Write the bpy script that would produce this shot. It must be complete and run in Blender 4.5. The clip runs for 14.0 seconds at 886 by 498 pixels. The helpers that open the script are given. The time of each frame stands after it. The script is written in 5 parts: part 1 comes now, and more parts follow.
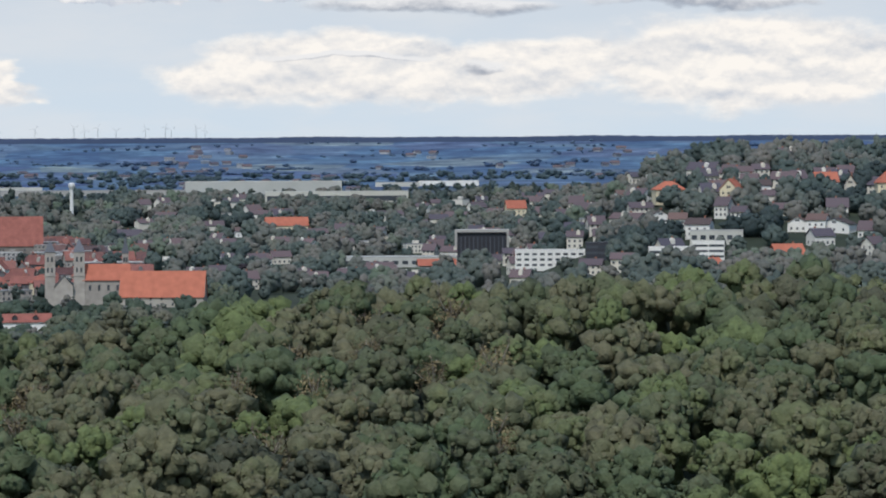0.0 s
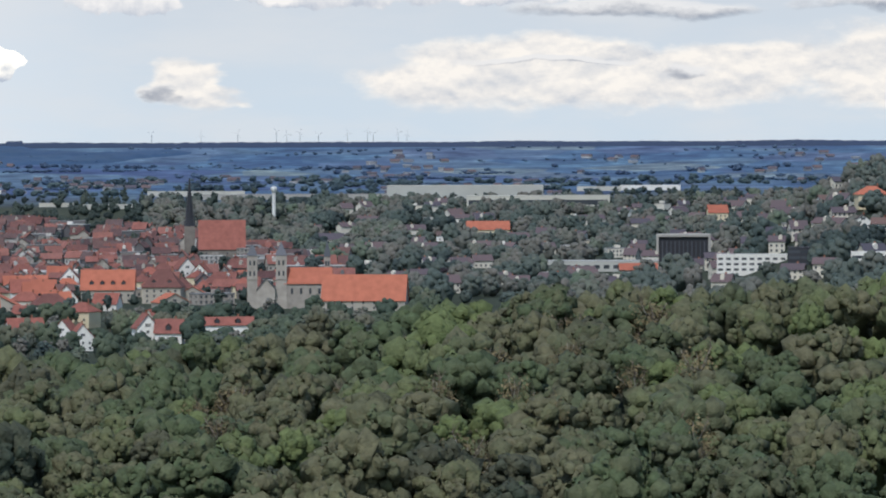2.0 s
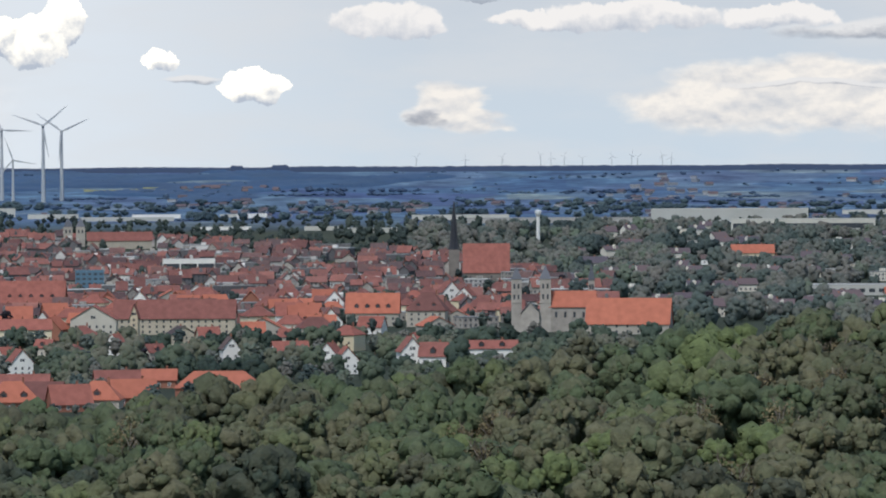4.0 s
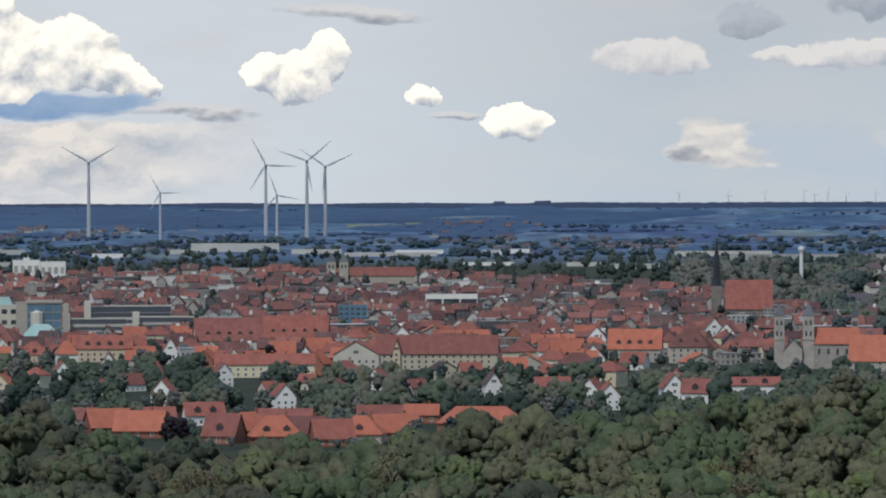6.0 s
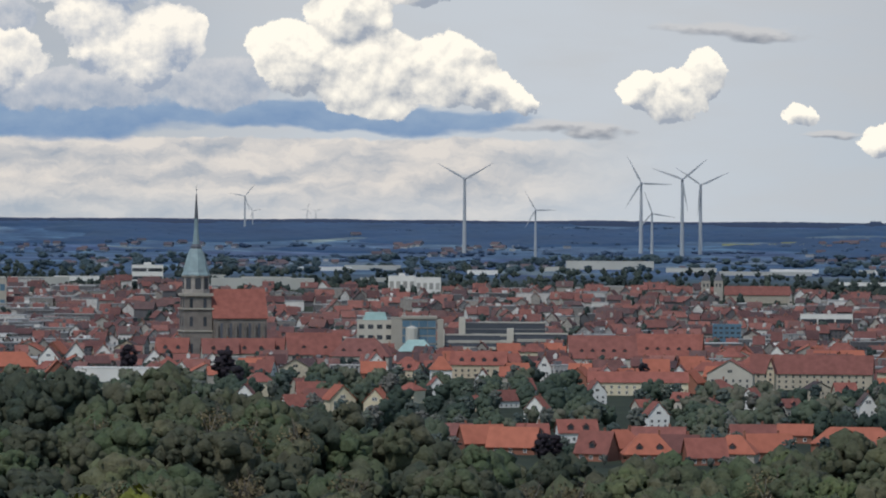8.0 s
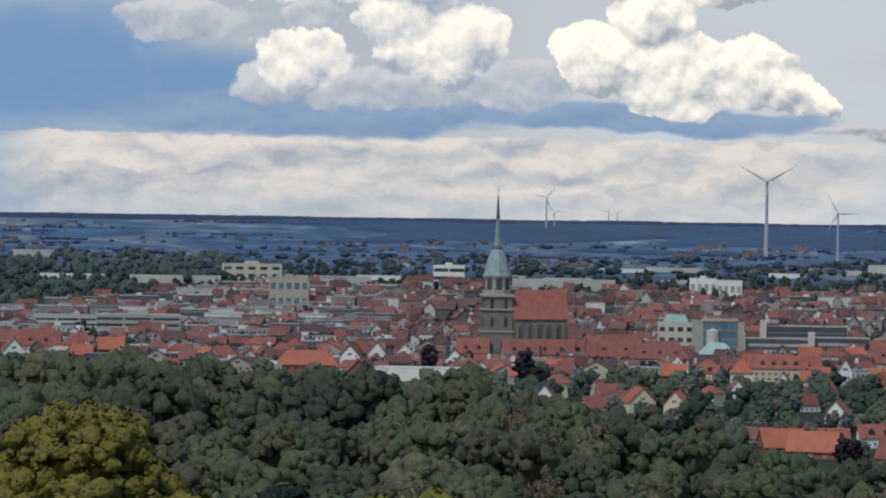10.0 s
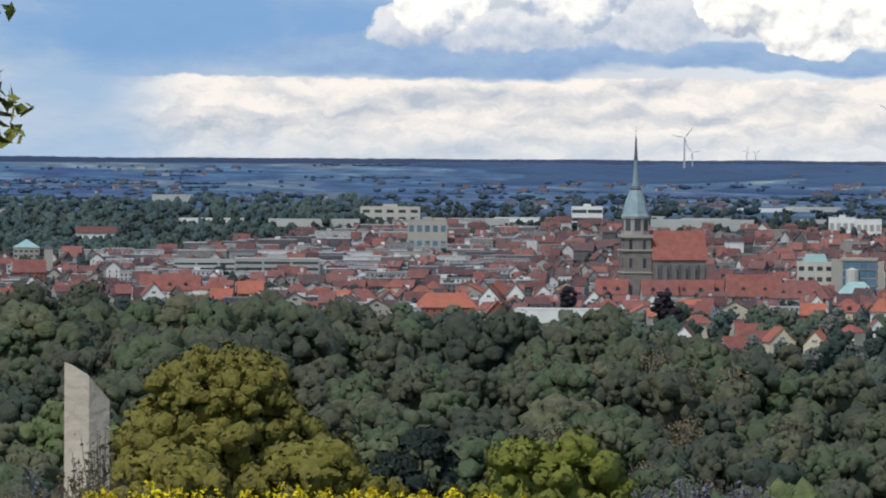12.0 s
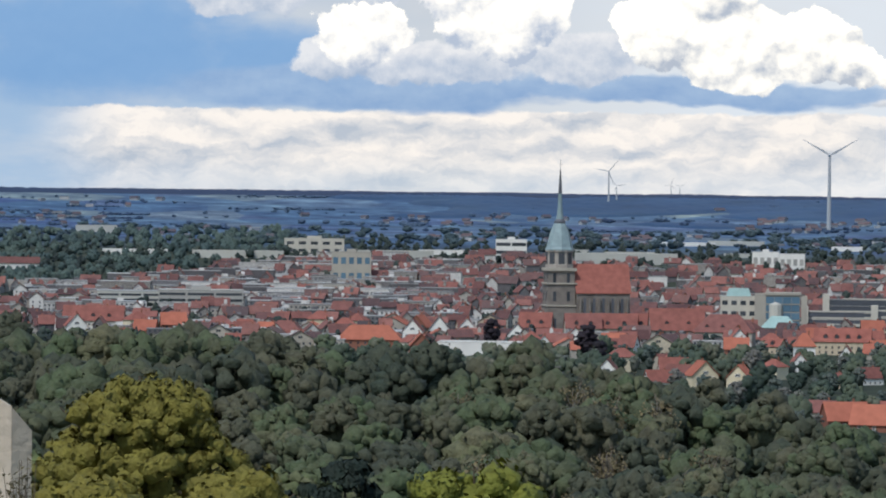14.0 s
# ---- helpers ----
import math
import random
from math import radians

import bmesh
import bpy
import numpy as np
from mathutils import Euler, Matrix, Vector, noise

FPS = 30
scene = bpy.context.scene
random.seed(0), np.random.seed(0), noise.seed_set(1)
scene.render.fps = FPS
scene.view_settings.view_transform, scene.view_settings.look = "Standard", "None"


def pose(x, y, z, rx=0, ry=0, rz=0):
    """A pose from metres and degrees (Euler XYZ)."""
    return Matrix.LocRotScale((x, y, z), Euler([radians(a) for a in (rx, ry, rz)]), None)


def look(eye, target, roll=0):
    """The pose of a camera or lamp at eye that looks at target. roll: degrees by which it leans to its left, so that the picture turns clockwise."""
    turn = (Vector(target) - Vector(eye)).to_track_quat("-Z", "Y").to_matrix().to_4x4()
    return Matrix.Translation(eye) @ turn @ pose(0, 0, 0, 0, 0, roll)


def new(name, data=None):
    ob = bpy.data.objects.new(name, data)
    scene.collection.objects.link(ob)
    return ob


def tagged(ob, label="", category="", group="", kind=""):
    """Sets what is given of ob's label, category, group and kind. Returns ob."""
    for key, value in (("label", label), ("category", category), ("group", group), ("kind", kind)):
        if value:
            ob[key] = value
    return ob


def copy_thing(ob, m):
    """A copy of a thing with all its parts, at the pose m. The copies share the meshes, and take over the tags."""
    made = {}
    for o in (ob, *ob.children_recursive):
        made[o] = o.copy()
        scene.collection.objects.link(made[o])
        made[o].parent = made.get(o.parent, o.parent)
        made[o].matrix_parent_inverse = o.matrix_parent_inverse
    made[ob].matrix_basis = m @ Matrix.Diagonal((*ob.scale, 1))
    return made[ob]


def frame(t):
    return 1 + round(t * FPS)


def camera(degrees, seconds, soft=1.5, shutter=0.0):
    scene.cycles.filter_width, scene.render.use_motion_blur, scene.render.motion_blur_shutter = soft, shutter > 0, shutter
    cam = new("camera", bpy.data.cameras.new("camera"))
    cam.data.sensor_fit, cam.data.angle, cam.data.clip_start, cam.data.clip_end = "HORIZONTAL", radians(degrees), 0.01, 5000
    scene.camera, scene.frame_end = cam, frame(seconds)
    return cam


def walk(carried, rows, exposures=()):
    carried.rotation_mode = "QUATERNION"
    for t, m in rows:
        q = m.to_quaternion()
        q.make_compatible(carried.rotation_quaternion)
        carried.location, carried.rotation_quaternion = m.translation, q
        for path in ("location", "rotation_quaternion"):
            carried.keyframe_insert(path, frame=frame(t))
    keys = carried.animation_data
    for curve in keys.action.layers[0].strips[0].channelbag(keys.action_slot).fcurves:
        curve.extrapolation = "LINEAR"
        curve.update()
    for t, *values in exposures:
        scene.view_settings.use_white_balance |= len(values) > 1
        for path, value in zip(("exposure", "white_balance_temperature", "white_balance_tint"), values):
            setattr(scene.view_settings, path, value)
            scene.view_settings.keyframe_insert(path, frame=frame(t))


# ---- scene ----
cam = camera(12.06, 14.0, soft=2.0)
LOOKOUT = (0.0, 0.0, 90.7)
# seconds, yaw, pitch, roll: the camera turns where it is held
TURNS = [
    (0.0, -12.325, -1.532, 0.284),
    (0.5, -11.587, -1.502, 0.243),
    (1.0, -10.973, -1.641, 0.134),
    (1.5, -10.299, -1.719, 0.107),
    (2.0, -9.572, -1.464, 0.212),
    (2.5, -8.357, -1.621, 0.429),
    (3.0, -7.760, -1.364, 0.440),
    (3.2, -7.317, -1.270, 0.493),
    (5.3, -3.849, -0.935, -0.090),
    (5.5, -3.337, -0.468, 0.027),
    (6.0, -2.378, -0.627, 0.146),
    (6.5, -1.097, -0.770, 0.002),
    (7.0, -0.000, -0.625, -0.294),
    (7.5, 1.280, -0.174, -0.310),
    (8.0, 2.743, -0.392, -0.376),
    (8.5, 4.256, -0.310, -0.426),
    (9.0, 5.107, -0.464, -0.304),
    (9.2, 5.501, -0.345, -0.396),
    (11.3, 8.733, -1.003, -0.358),
    (11.5, 8.949, -1.322, -0.100),
    (12.0, 8.743, -1.227, -0.345),
    (12.5, 8.561, -1.158, -0.412),
    (13.0, 8.170, -1.147, -0.353),
    (13.5, 7.880, -1.243, -0.578),
    (14.0, 7.711, -0.776, -0.684),
]
walk(cam, [(t, pose(*LOOKOUT, 90 + pitch, roll, yaw)) for t, yaw, pitch, roll in TURNS],
     [(0.0, 0.0), (3.0, -0.02), (5.5, -0.27), (7.0, -0.46), (9.2, -0.50), (11.3, -0.24), (12.2, -0.08), (14.0, -0.08)])

# ---- light: a high sun behind the lookout's left shoulder, under broken cloud ----
SUN_FROM = 207.0   # compass bearing of the sun, clockwise from the view's north
SUN_HIGH = 57.0
world = bpy.data.worlds.new("sky")
scene.world = world
world.use_nodes = True
wn = world.node_tree
air = wn.nodes.new("ShaderNodeTexSky")
air.sky_type, air.sun_disc = "NISHITA", False
air.sun_elevation, air.sun_rotation = radians(SUN_HIGH), radians(SUN_FROM)
air.air_density, air.dust_density = 1.5, 0.5
wn.links.new(air.outputs["Color"], wn.nodes["Background"].inputs["Color"])
wn.nodes["Background"].inputs["Strength"].default_value = 0.122
sun_lamp = bpy.data.lights.new("sun", "SUN")
sun_lamp.energy, sun_lamp.angle, sun_lamp.color = 2.6, radians(3.0), (1.0, 0.96, 0.90)
s_b, s_h = radians(SUN_FROM), radians(SUN_HIGH)
sun = new("sun", sun_lamp)
sun.matrix_world = look((900 * math.sin(s_b) * math.cos(s_h), 900 * math.cos(s_b) * math.cos(s_h), 900 * math.sin(s_h) + 200), (0, 0, 200))



# ---- materials ----
def shader(name, rough=0.8, metal=0.0):
    m = bpy.data.materials.new(name)
    m.use_nodes = True
    p = m.node_tree.nodes["Principled BSDF"]
    p.inputs["Roughness"].default_value, p.inputs["Metallic"].default_value = rough, metal
    p.inputs["Specular IOR Level"].default_value = 0.25
    return m, m.node_tree, p


def grain(nt, scale, detail=4.0, coords="Object"):
    """A noise at a real-world scale (features per metre)."""
    tc, n = nt.nodes.new("ShaderNodeTexCoord"), nt.nodes.new("ShaderNodeTexNoise")
    n.inputs["Scale"].default_value, n.inputs["Detail"].default_value = scale, detail
    nt.links.new(tc.outputs[coords], n.inputs["Vector"])
    return n.outputs["Fac"]


def ramp(nt, fac, stops):
    r = nt.nodes.new("ShaderNodeValToRGB")
    for i, (at_, c) in enumerate(stops):
        e = r.color_ramp.elements[i] if i < 2 else r.color_ramp.elements.new(at_)
        e.position, e.color = at_, (*c, 1)
    nt.links.new(fac, r.inputs["Fac"])
    return r.outputs["Color"]


def blend(nt, fac, a, b, mode="MIX"):
    x = nt.nodes.new("ShaderNodeMix")
    x.data_type, x.blend_type = "RGBA", mode
    for sock, v in ((x.inputs["Factor"], fac), (x.inputs[6], a), (x.inputs[7], b)):
        if isinstance(v, (int, float)):
            sock.default_value = v
        elif isinstance(v, tuple):
            sock.default_value = (*v, 1)
        else:
            nt.links.new(v, sock)
    return x.outputs[2]


def calc(nt, op, a, b=0.0, c=0.0, clamp=False):
    x = nt.nodes.new("ShaderNodeMath")
    x.operation, x.use_clamp = op, clamp
    for sock, v in zip(x.inputs, (a, b, c)):
        if isinstance(v, (int, float)):
            sock.default_value = v
        else:
            nt.links.new(v, sock)
    return x.outputs[0]


def relief(nt, p, height, strength=0.4, dist=0.1):
    b = nt.nodes.new("ShaderNodeBump")
    b.inputs["Strength"].default_value, b.inputs["Distance"].default_value = strength, dist
    nt.links.new(height, b.inputs["Height"])
    nt.links.new(b.outputs["Normal"], p.inputs["Normal"])


def surface(name, stops, fine=1.5, coarse=0.08, rough=0.85, dirt=0.35, per_thing=True, metal=0.0):
    """A weathered surface: tone by object and grain, with broad stains."""
    m, nt, p = shader(name, rough, metal)
    if per_thing == "island":
        own = nt.nodes.new("ShaderNodeNewGeometry").outputs["Random Per Island"]
    else:
        own = nt.nodes.new("ShaderNodeObjectInfo").outputs["Random"] if per_thing else grain(nt, coarse * 0.5)
    g = grain(nt, fine)
    tone = calc(nt, "ADD", calc(nt, "MULTIPLY", own, 0.75), calc(nt, "MULTIPLY", g, 0.3), clamp=True)
    base = ramp(nt, tone, stops)
    stain = calc(nt, "SUBTRACT", 1.0 + dirt * 0.5, calc(nt, "MULTIPLY", grain(nt, coarse, 6), dirt))
    gray = nt.nodes.new("ShaderNodeCombineColor")
    for k in range(3):
        nt.links.new(stain, gray.inputs[k])
    nt.links.new(blend(nt, 1.0, base, gray.outputs[0], "MULTIPLY"), p.inputs["Base Color"])
    relief(nt, p, g, 0.5, 0.05)
    return m


def foliage(name, stops, source, size=0.9, rough_by=0.9):
    """Leaves: tone by tree, with a spread from clump to clump."""
    m, nt, p = shader(name, 0.75)
    if source == "thing":
        own = nt.nodes.new("ShaderNodeObjectInfo").outputs["Random"]
    else:
        a = nt.nodes.new("ShaderNodeAttribute")
        a.attribute_name = "tone"
        own = a.outputs["Fac"]
    isle = nt.nodes.new("ShaderNodeNewGeometry").outputs["Random Per Island"]
    tone = calc(nt, "ADD", calc(nt, "MULTIPLY", own, 0.9), calc(nt, "MULTIPLY", isle, 0.10), clamp=True)
    # colour noise; its dark spots stand in for shaded gaps between clumps
    mottle = calc(nt, "ADD", 0.36, calc(nt, "MULTIPLY", grain(nt, size, 4), 1.2))
    gray = nt.nodes.new("ShaderNodeCombineColor")
    for k in range(3):
        nt.links.new(mottle, gray.inputs[k])
    nt.links.new(blend(nt, 1.0, ramp(nt, tone, stops), gray.outputs[0], "MULTIPLY"), p.inputs["Base Color"])
    relief(nt, p, grain(nt, size * 1.8, 5), rough_by, 0.45 / size)
    return m


# blue raised in all these greens to put slight haze into them
LEAF = [(0.0, (0.037, 0.052, 0.037)), (0.22, (0.083, 0.083, 0.053)), (0.42, (0.070, 0.099, 0.050)), (0.58, (0.116, 0.113, 0.068)),
        (0.78, (0.100, 0.130, 0.055)), (1.0, (0.116, 0.148, 0.056))]
# town greens lightened and turned bluer, haze mixed into the colour
HAZED_TOWN_LEAF = [(0.0, (0.026, 0.040, 0.044)), (0.2, (0.056, 0.080, 0.076)), (0.45, (0.080, 0.100, 0.090)), (0.7, (0.132, 0.128, 0.118)), (1.0, (0.090, 0.124, 0.092))]
# western greens paler again, with the same haze tint
HAZED_WEST_LEAF = [(0.0, (0.040, 0.068, 0.072)), (0.5, (0.062, 0.096, 0.090)), (1.0, (0.086, 0.120, 0.102))]
# both far greens carry distance haze as blue in the leaf colour
MID_HAZE_LEAF = [(0.0, (0.026, 0.048, 0.068)), (0.5, (0.044, 0.074, 0.092)), (1.0, (0.066, 0.100, 0.110))]
FAR_HAZE_LEAF = [(0.0, (0.046, 0.080, 0.155)), (0.5, (0.058, 0.100, 0.175)), (1.0, (0.082, 0.130, 0.200))]
leaf_wood, leaf_bulk = foliage("wood_leaves", LEAF, "thing"), foliage("wood_leaves_far", LEAF, "tone")
leaf_town, leaf_town_bulk = foliage("town_leaves", HAZED_TOWN_LEAF, "thing", 0.35, 0.4), foliage("town_leaves_bulk", HAZED_TOWN_LEAF, "tone", 0.3, 0.35)
leaf_belt = foliage("park_belt_leaves", [(0.0, (0.020, 0.034, 0.028)), (0.3, (0.046, 0.068, 0.052)), (0.6, (0.074, 0.096, 0.064)), (0.8, (0.120, 0.118, 0.090)), (1.0, (0.080, 0.112, 0.066))], "tone", 0.3, 0.35)
leaf_west = foliage("hazed_west_leaves", HAZED_WEST_LEAF, "tone", 0.25, 0.3)
leaf_mid_haze = foliage("haze_tinted_green_woods", MID_HAZE_LEAF, "tone", 0.25, 0.3)
leaf_far_haze = foliage("haze_tinted_woods", FAR_HAZE_LEAF, "tone", 0.2, 0.2)
leaf_copper = foliage("copper_beech_leaves", [(0.0, (0.012, 0.012, 0.018)), (1.0, (0.024, 0.018, 0.026))], "thing")
leaf_gold = foliage("golden_leaves", [(0.0, (0.150, 0.138, 0.029)), (1.0, (0.205, 0.178, 0.033))], "thing", 1.6)
leaf_bright = foliage("young_leaves", [(0.0, (0.150, 0.165, 0.028)), (1.0, (0.215, 0.220, 0.040))], "thing")
petals = foliage("yellow_petals", [(0.0, (0.60, 0.45, 0.01)), (1.0, (0.85, 0.72, 0.02))], "thing")
bark = surface("bark", [(0.0, (0.07, 0.055, 0.04)), (1.0, (0.16, 0.13, 0.10))], 6, 0.8)
tile_red = surface("clay_tiles", [(0.0, (0.095, 0.055, 0.056)), (0.35, (0.215, 0.086, 0.074)), (0.7, (0.300, 0.108, 0.086)), (1.0, (0.165, 0.084, 0.082))], 2.5, 0.28, dirt=0.85)
tile_orange = surface("new_clay_tiles", [(0.0, (0.330, 0.112, 0.078)), (1.0, (0.440, 0.150, 0.098))], 2.5, 0.28, dirt=0.6)
tile_dark = surface("dark_tiles", [(0.0, (0.055, 0.045, 0.05)), (0.6, (0.10, 0.075, 0.075)), (1.0, (0.17, 0.11, 0.10))], 2.5, 0.12)
plaster = surface("plaster", [(0.0, (0.72, 0.70, 0.66)), (0.35, (0.55, 0.51, 0.44)), (0.6, (0.36, 0.33, 0.29)), (0.8, (0.62, 0.54, 0.40)), (1.0, (0.32, 0.20, 0.16))], 1.2, 0.2)
white = surface("white_render", [(0.0, (0.72, 0.71, 0.69)), (1.0, (0.82, 0.81, 0.78))], 1.2, 0.15, dirt=0.25)
cream = surface("cream_render", [(0.0, (0.62, 0.54, 0.38)), (1.0, (0.72, 0.64, 0.48))], 1.2, 0.15)
sheet_white = surface("pale_sheet_metal", [(0.0, (0.42, 0.43, 0.42)), (1.0, (0.56, 0.55, 0.50))], 0.5, 0.05, rough=0.5)
concrete = surface("concrete", [(0.0, (0.26, 0.26, 0.26)), (1.0, (0.42, 0.41, 0.39))], 1.5, 0.15)
grey_roof = surface("grey_felt_roof", [(0.0, (0.16, 0.17, 0.19)), (1.0, (0.34, 0.35, 0.37))], 1.0, 0.08)
stone = surface("grey_sandstone", [(0.0, (0.17, 0.155, 0.145)), (1.0, (0.25, 0.225, 0.205))], 0.6, 0.22, dirt=0.9)
stone_mid = surface("weathered_limestone", [(0.0, (0.29, 0.27, 0.25)), (1.0, (0.40, 0.37, 0.34))], 0.6, 0.25, dirt=0.8)
stone_pale = surface("pale_limestone", [(0.0, (0.33, 0.31, 0.28)), (1.0, (0.44, 0.41, 0.36))], 0.8, 0.12)
brick_red = surface("red_brick", [(0.0, (0.22, 0.09, 0.065)), (1.0, (0.33, 0.15, 0.105))], 3, 0.2)
copper = surface("green_copper", [(0.0, (0.19, 0.27, 0.30)), (1.0, (0.27, 0.36, 0.39))], 0.6, 0.25, rough=0.6, dirt=0.8)
mint = surface("mint_copper", [(0.0, (0.27, 0.42, 0.42)), (1.0, (0.34, 0.50, 0.49))], 0.6, 0.25, rough=0.6, dirt=0.5)
lead = surface("slate_grey_lead", [(0.0, (0.07, 0.08, 0.10)), (1.0, (0.13, 0.14, 0.17))], 1.0, 0.3, rough=0.6)
dark_metal = surface("dark_cladding", [(0.0, (0.022, 0.024, 0.032)), (1.0, (0.045, 0.048, 0.06))], 0.6, 0.1, rough=0.5)
glass_dark = surface("window_glass", [(0.0, (0.03, 0.04, 0.05)), (1.0, (0.08, 0.09, 0.11))], 2, 0.2, rough=0.2)
glass_blue = surface("blue_curtain_glass", [(0.0, (0.07, 0.14, 0.21)), (1.0, (0.14, 0.24, 0.33))], 0.6, 0.2, rough=0.2)
steel_white = surface("white_painted_steel", [(0.0, (0.62, 0.63, 0.64)), (1.0, (0.72, 0.73, 0.73))], 0.4, 0.05, rough=0.4, dirt=0.15)
steel_grey = surface("grey_painted_steel", [(0.0, (0.36, 0.39, 0.43)), (1.0, (0.44, 0.46, 0.49))], 0.4, 0.05, rough=0.4, dirt=0.2)
door_brown = surface("brown_door_wood", [(0.0, (0.10, 0.06, 0.04)), (1.0, (0.18, 0.11, 0.07))], 3, 0.5)
ISLE = "island"
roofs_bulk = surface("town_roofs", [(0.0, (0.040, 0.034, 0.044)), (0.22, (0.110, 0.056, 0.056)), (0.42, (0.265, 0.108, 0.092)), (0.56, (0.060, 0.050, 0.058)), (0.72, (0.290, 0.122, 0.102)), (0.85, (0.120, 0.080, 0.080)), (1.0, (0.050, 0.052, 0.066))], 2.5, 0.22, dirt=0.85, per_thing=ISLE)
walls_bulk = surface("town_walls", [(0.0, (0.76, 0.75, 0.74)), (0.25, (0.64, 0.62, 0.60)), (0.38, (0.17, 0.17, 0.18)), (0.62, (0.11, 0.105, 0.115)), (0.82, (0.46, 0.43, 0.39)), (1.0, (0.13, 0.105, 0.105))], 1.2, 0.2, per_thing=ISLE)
# roof and wall colours greyed and blued to imitate haze
roofs_hazed = surface("hazed_roofs", [(0.0, (0.065, 0.070, 0.100)), (0.5, (0.105, 0.085, 0.100)), (1.0, (0.145, 0.105, 0.110))], 2.5, 0.02, per_thing=ISLE)
walls_hazed = surface("hazed_walls", [(0.0, (0.44, 0.45, 0.48)), (0.5, (0.20, 0.22, 0.26)), (1.0, (0.56, 0.56, 0.56))], 1.2, 0.02, per_thing=ISLE)
leaf_dark = foliage("dark_leaves", [(0.0, (0.012, 0.022, 0.018)), (1.0, (0.022, 0.036, 0.028))], "thing")
leaf_twig = foliage("brownish_leaves", [(0.0, (0.12, 0.10, 0.055)), (1.0, (0.22, 0.18, 0.10))], "thing")
flat_bulk = surface("flat_roofs", [(0.0, (0.60, 0.60, 0.60)), (0.4, (0.34, 0.35, 0.36)), (0.7, (0.18, 0.18, 0.19)), (1.0, (0.48, 0.47, 0.45))], 1.0, 0.02, per_thing=ISLE)
rape = surface("rape_blossom", [(0.0, (0.30, 0.31, 0.17)), (1.0, (0.36, 0.35, 0.18))], 0.5, 0.02)
DARK_LEAF = [(0.0, (0.016, 0.026, 0.028)), (0.5, (0.034, 0.050, 0.046)), (1.0, (0.060, 0.078, 0.064))]
leaf_fringe = foliage("dark_town_leaves", DARK_LEAF, "tone", 0.25, 0.35)
cream_stone = surface("cream_stone", [(0.0, (0.50, 0.47, 0.42)), (1.0, (0.60, 0.57, 0.50))], 1.0, 0.15)
walls_pale = surface("pale_villa_walls", [(0.0, (0.74, 0.73, 0.70)), (0.6, (0.62, 0.58, 0.50)), (1.0, (0.70, 0.66, 0.58))], 1.2, 0.02, per_thing=ISLE)


# ---- the lie of the land, by bearing (degrees, left of north positive) and range from the lookout ----
EYE = 90.7
EDGE_B = (-40, -20, -18, -16.3, -14, -11.7, -9.35, -7, -4, -2, -0.4, 1.9, 3.05, 4.6, 6.5, 8.8, 11.1, 12.3, 14.6, 20, 40)
EDGE_D = (1.7, 1.7, 1.75, 1.85, 1.95, 1.97, 2.2, 2.58, 2.8, 3.1, 3.3, 3.2, 2.82, 2.44, 2.1, 2.05, 1.87, 1.9, 1.7, 1.6, 1.6)
PLAIN_R = (1000, 1500, 2650, 3150, 3700, 3950, 4150, 4500, 4680, 4830, 4930, 5200)
PLAIN_D = (88, 90.7, 90.7, 82.5, 65.9, 58.6, 50.7, 37.7, 24.5, 10.1, 1.5, 0.5)
HILL_R = (1000, 1500, 2000, 2200, 2350, 2500, 2750, 2900, 3300, 3900, 4150, 4500, 4680, 4830, 4930, 5200)
HILL_D = (88, 90.7, 82, 69, 53, 34.5, 17, 18, 45, 58, 50.7, 37.7, 24.5, 10.1, 1.5, 0.5)


def canopy(b, r):
    """How far the tops of the hillside wood lie below the eye."""
    edge = math.tan(radians(float(np.interp(b, EDGE_B, EDGE_D))))
    return float(np.interp(r, (520, 760), (520 * math.tan(radians(5.15)), 760 * edge)))


def drop(b, r):
    """How far the ground lies below the eye."""
    wood = canopy(b, r) + 16
    if r <= 520:
        return float(np.interp(r, (0, 6, 30, 60, 120, 220, 400, 520), (1.65, 1.75, 3.4, 5.4, 13, 26, 52, canopy(b, 520) + 16)))
    w = min(max((-12.2 - b) / 4.0, 0), 1)
    w = w * w * (3 - 2 * w)
    far = (1 - w) * float(np.interp(r, PLAIN_R, PLAIN_D)) + w * float(np.interp(r, HILL_R, HILL_D))
    k = min(max((r - 790) / 260, 0), 1)
    return wood * (1 - k) + far * k if r > 760 else wood


def spot(b, r, up=0.0):
    """A place on the ground at a bearing and range."""
    a = radians(b)
    return Vector((-r * math.sin(a), r * math.cos(a), EYE - drop(b, r) + up))


def facing(b, r, turn=0.0, up=0.0, size=1.0):
    """A pose on the ground whose local -y looks back to the lookout."""
    return Matrix.Translation(spot(b, r, up)) @ Euler((0, 0, radians(b + turn))).to_matrix().to_4x4() @ Matrix.Scale(size, 4)


# ---- mesh building ----
def mesh_of(name, verts, faces, material, smooth=False):
    me = bpy.data.meshes.new(name)
    me.from_pydata([tuple(map(float, v)) for v in verts], [], faces)
    if smooth:
        me.polygons.foreach_set("use_smooth", [True] * len(me.polygons))
    me.materials.append(material)
    me.update()
    return me


def part(name, me, parent, label="", m=None):
    ob = new(name, me)
    ob.parent = parent
    if m is not None:
        ob.matrix_basis = m
    if label:
        ob["label"] = label
    return ob


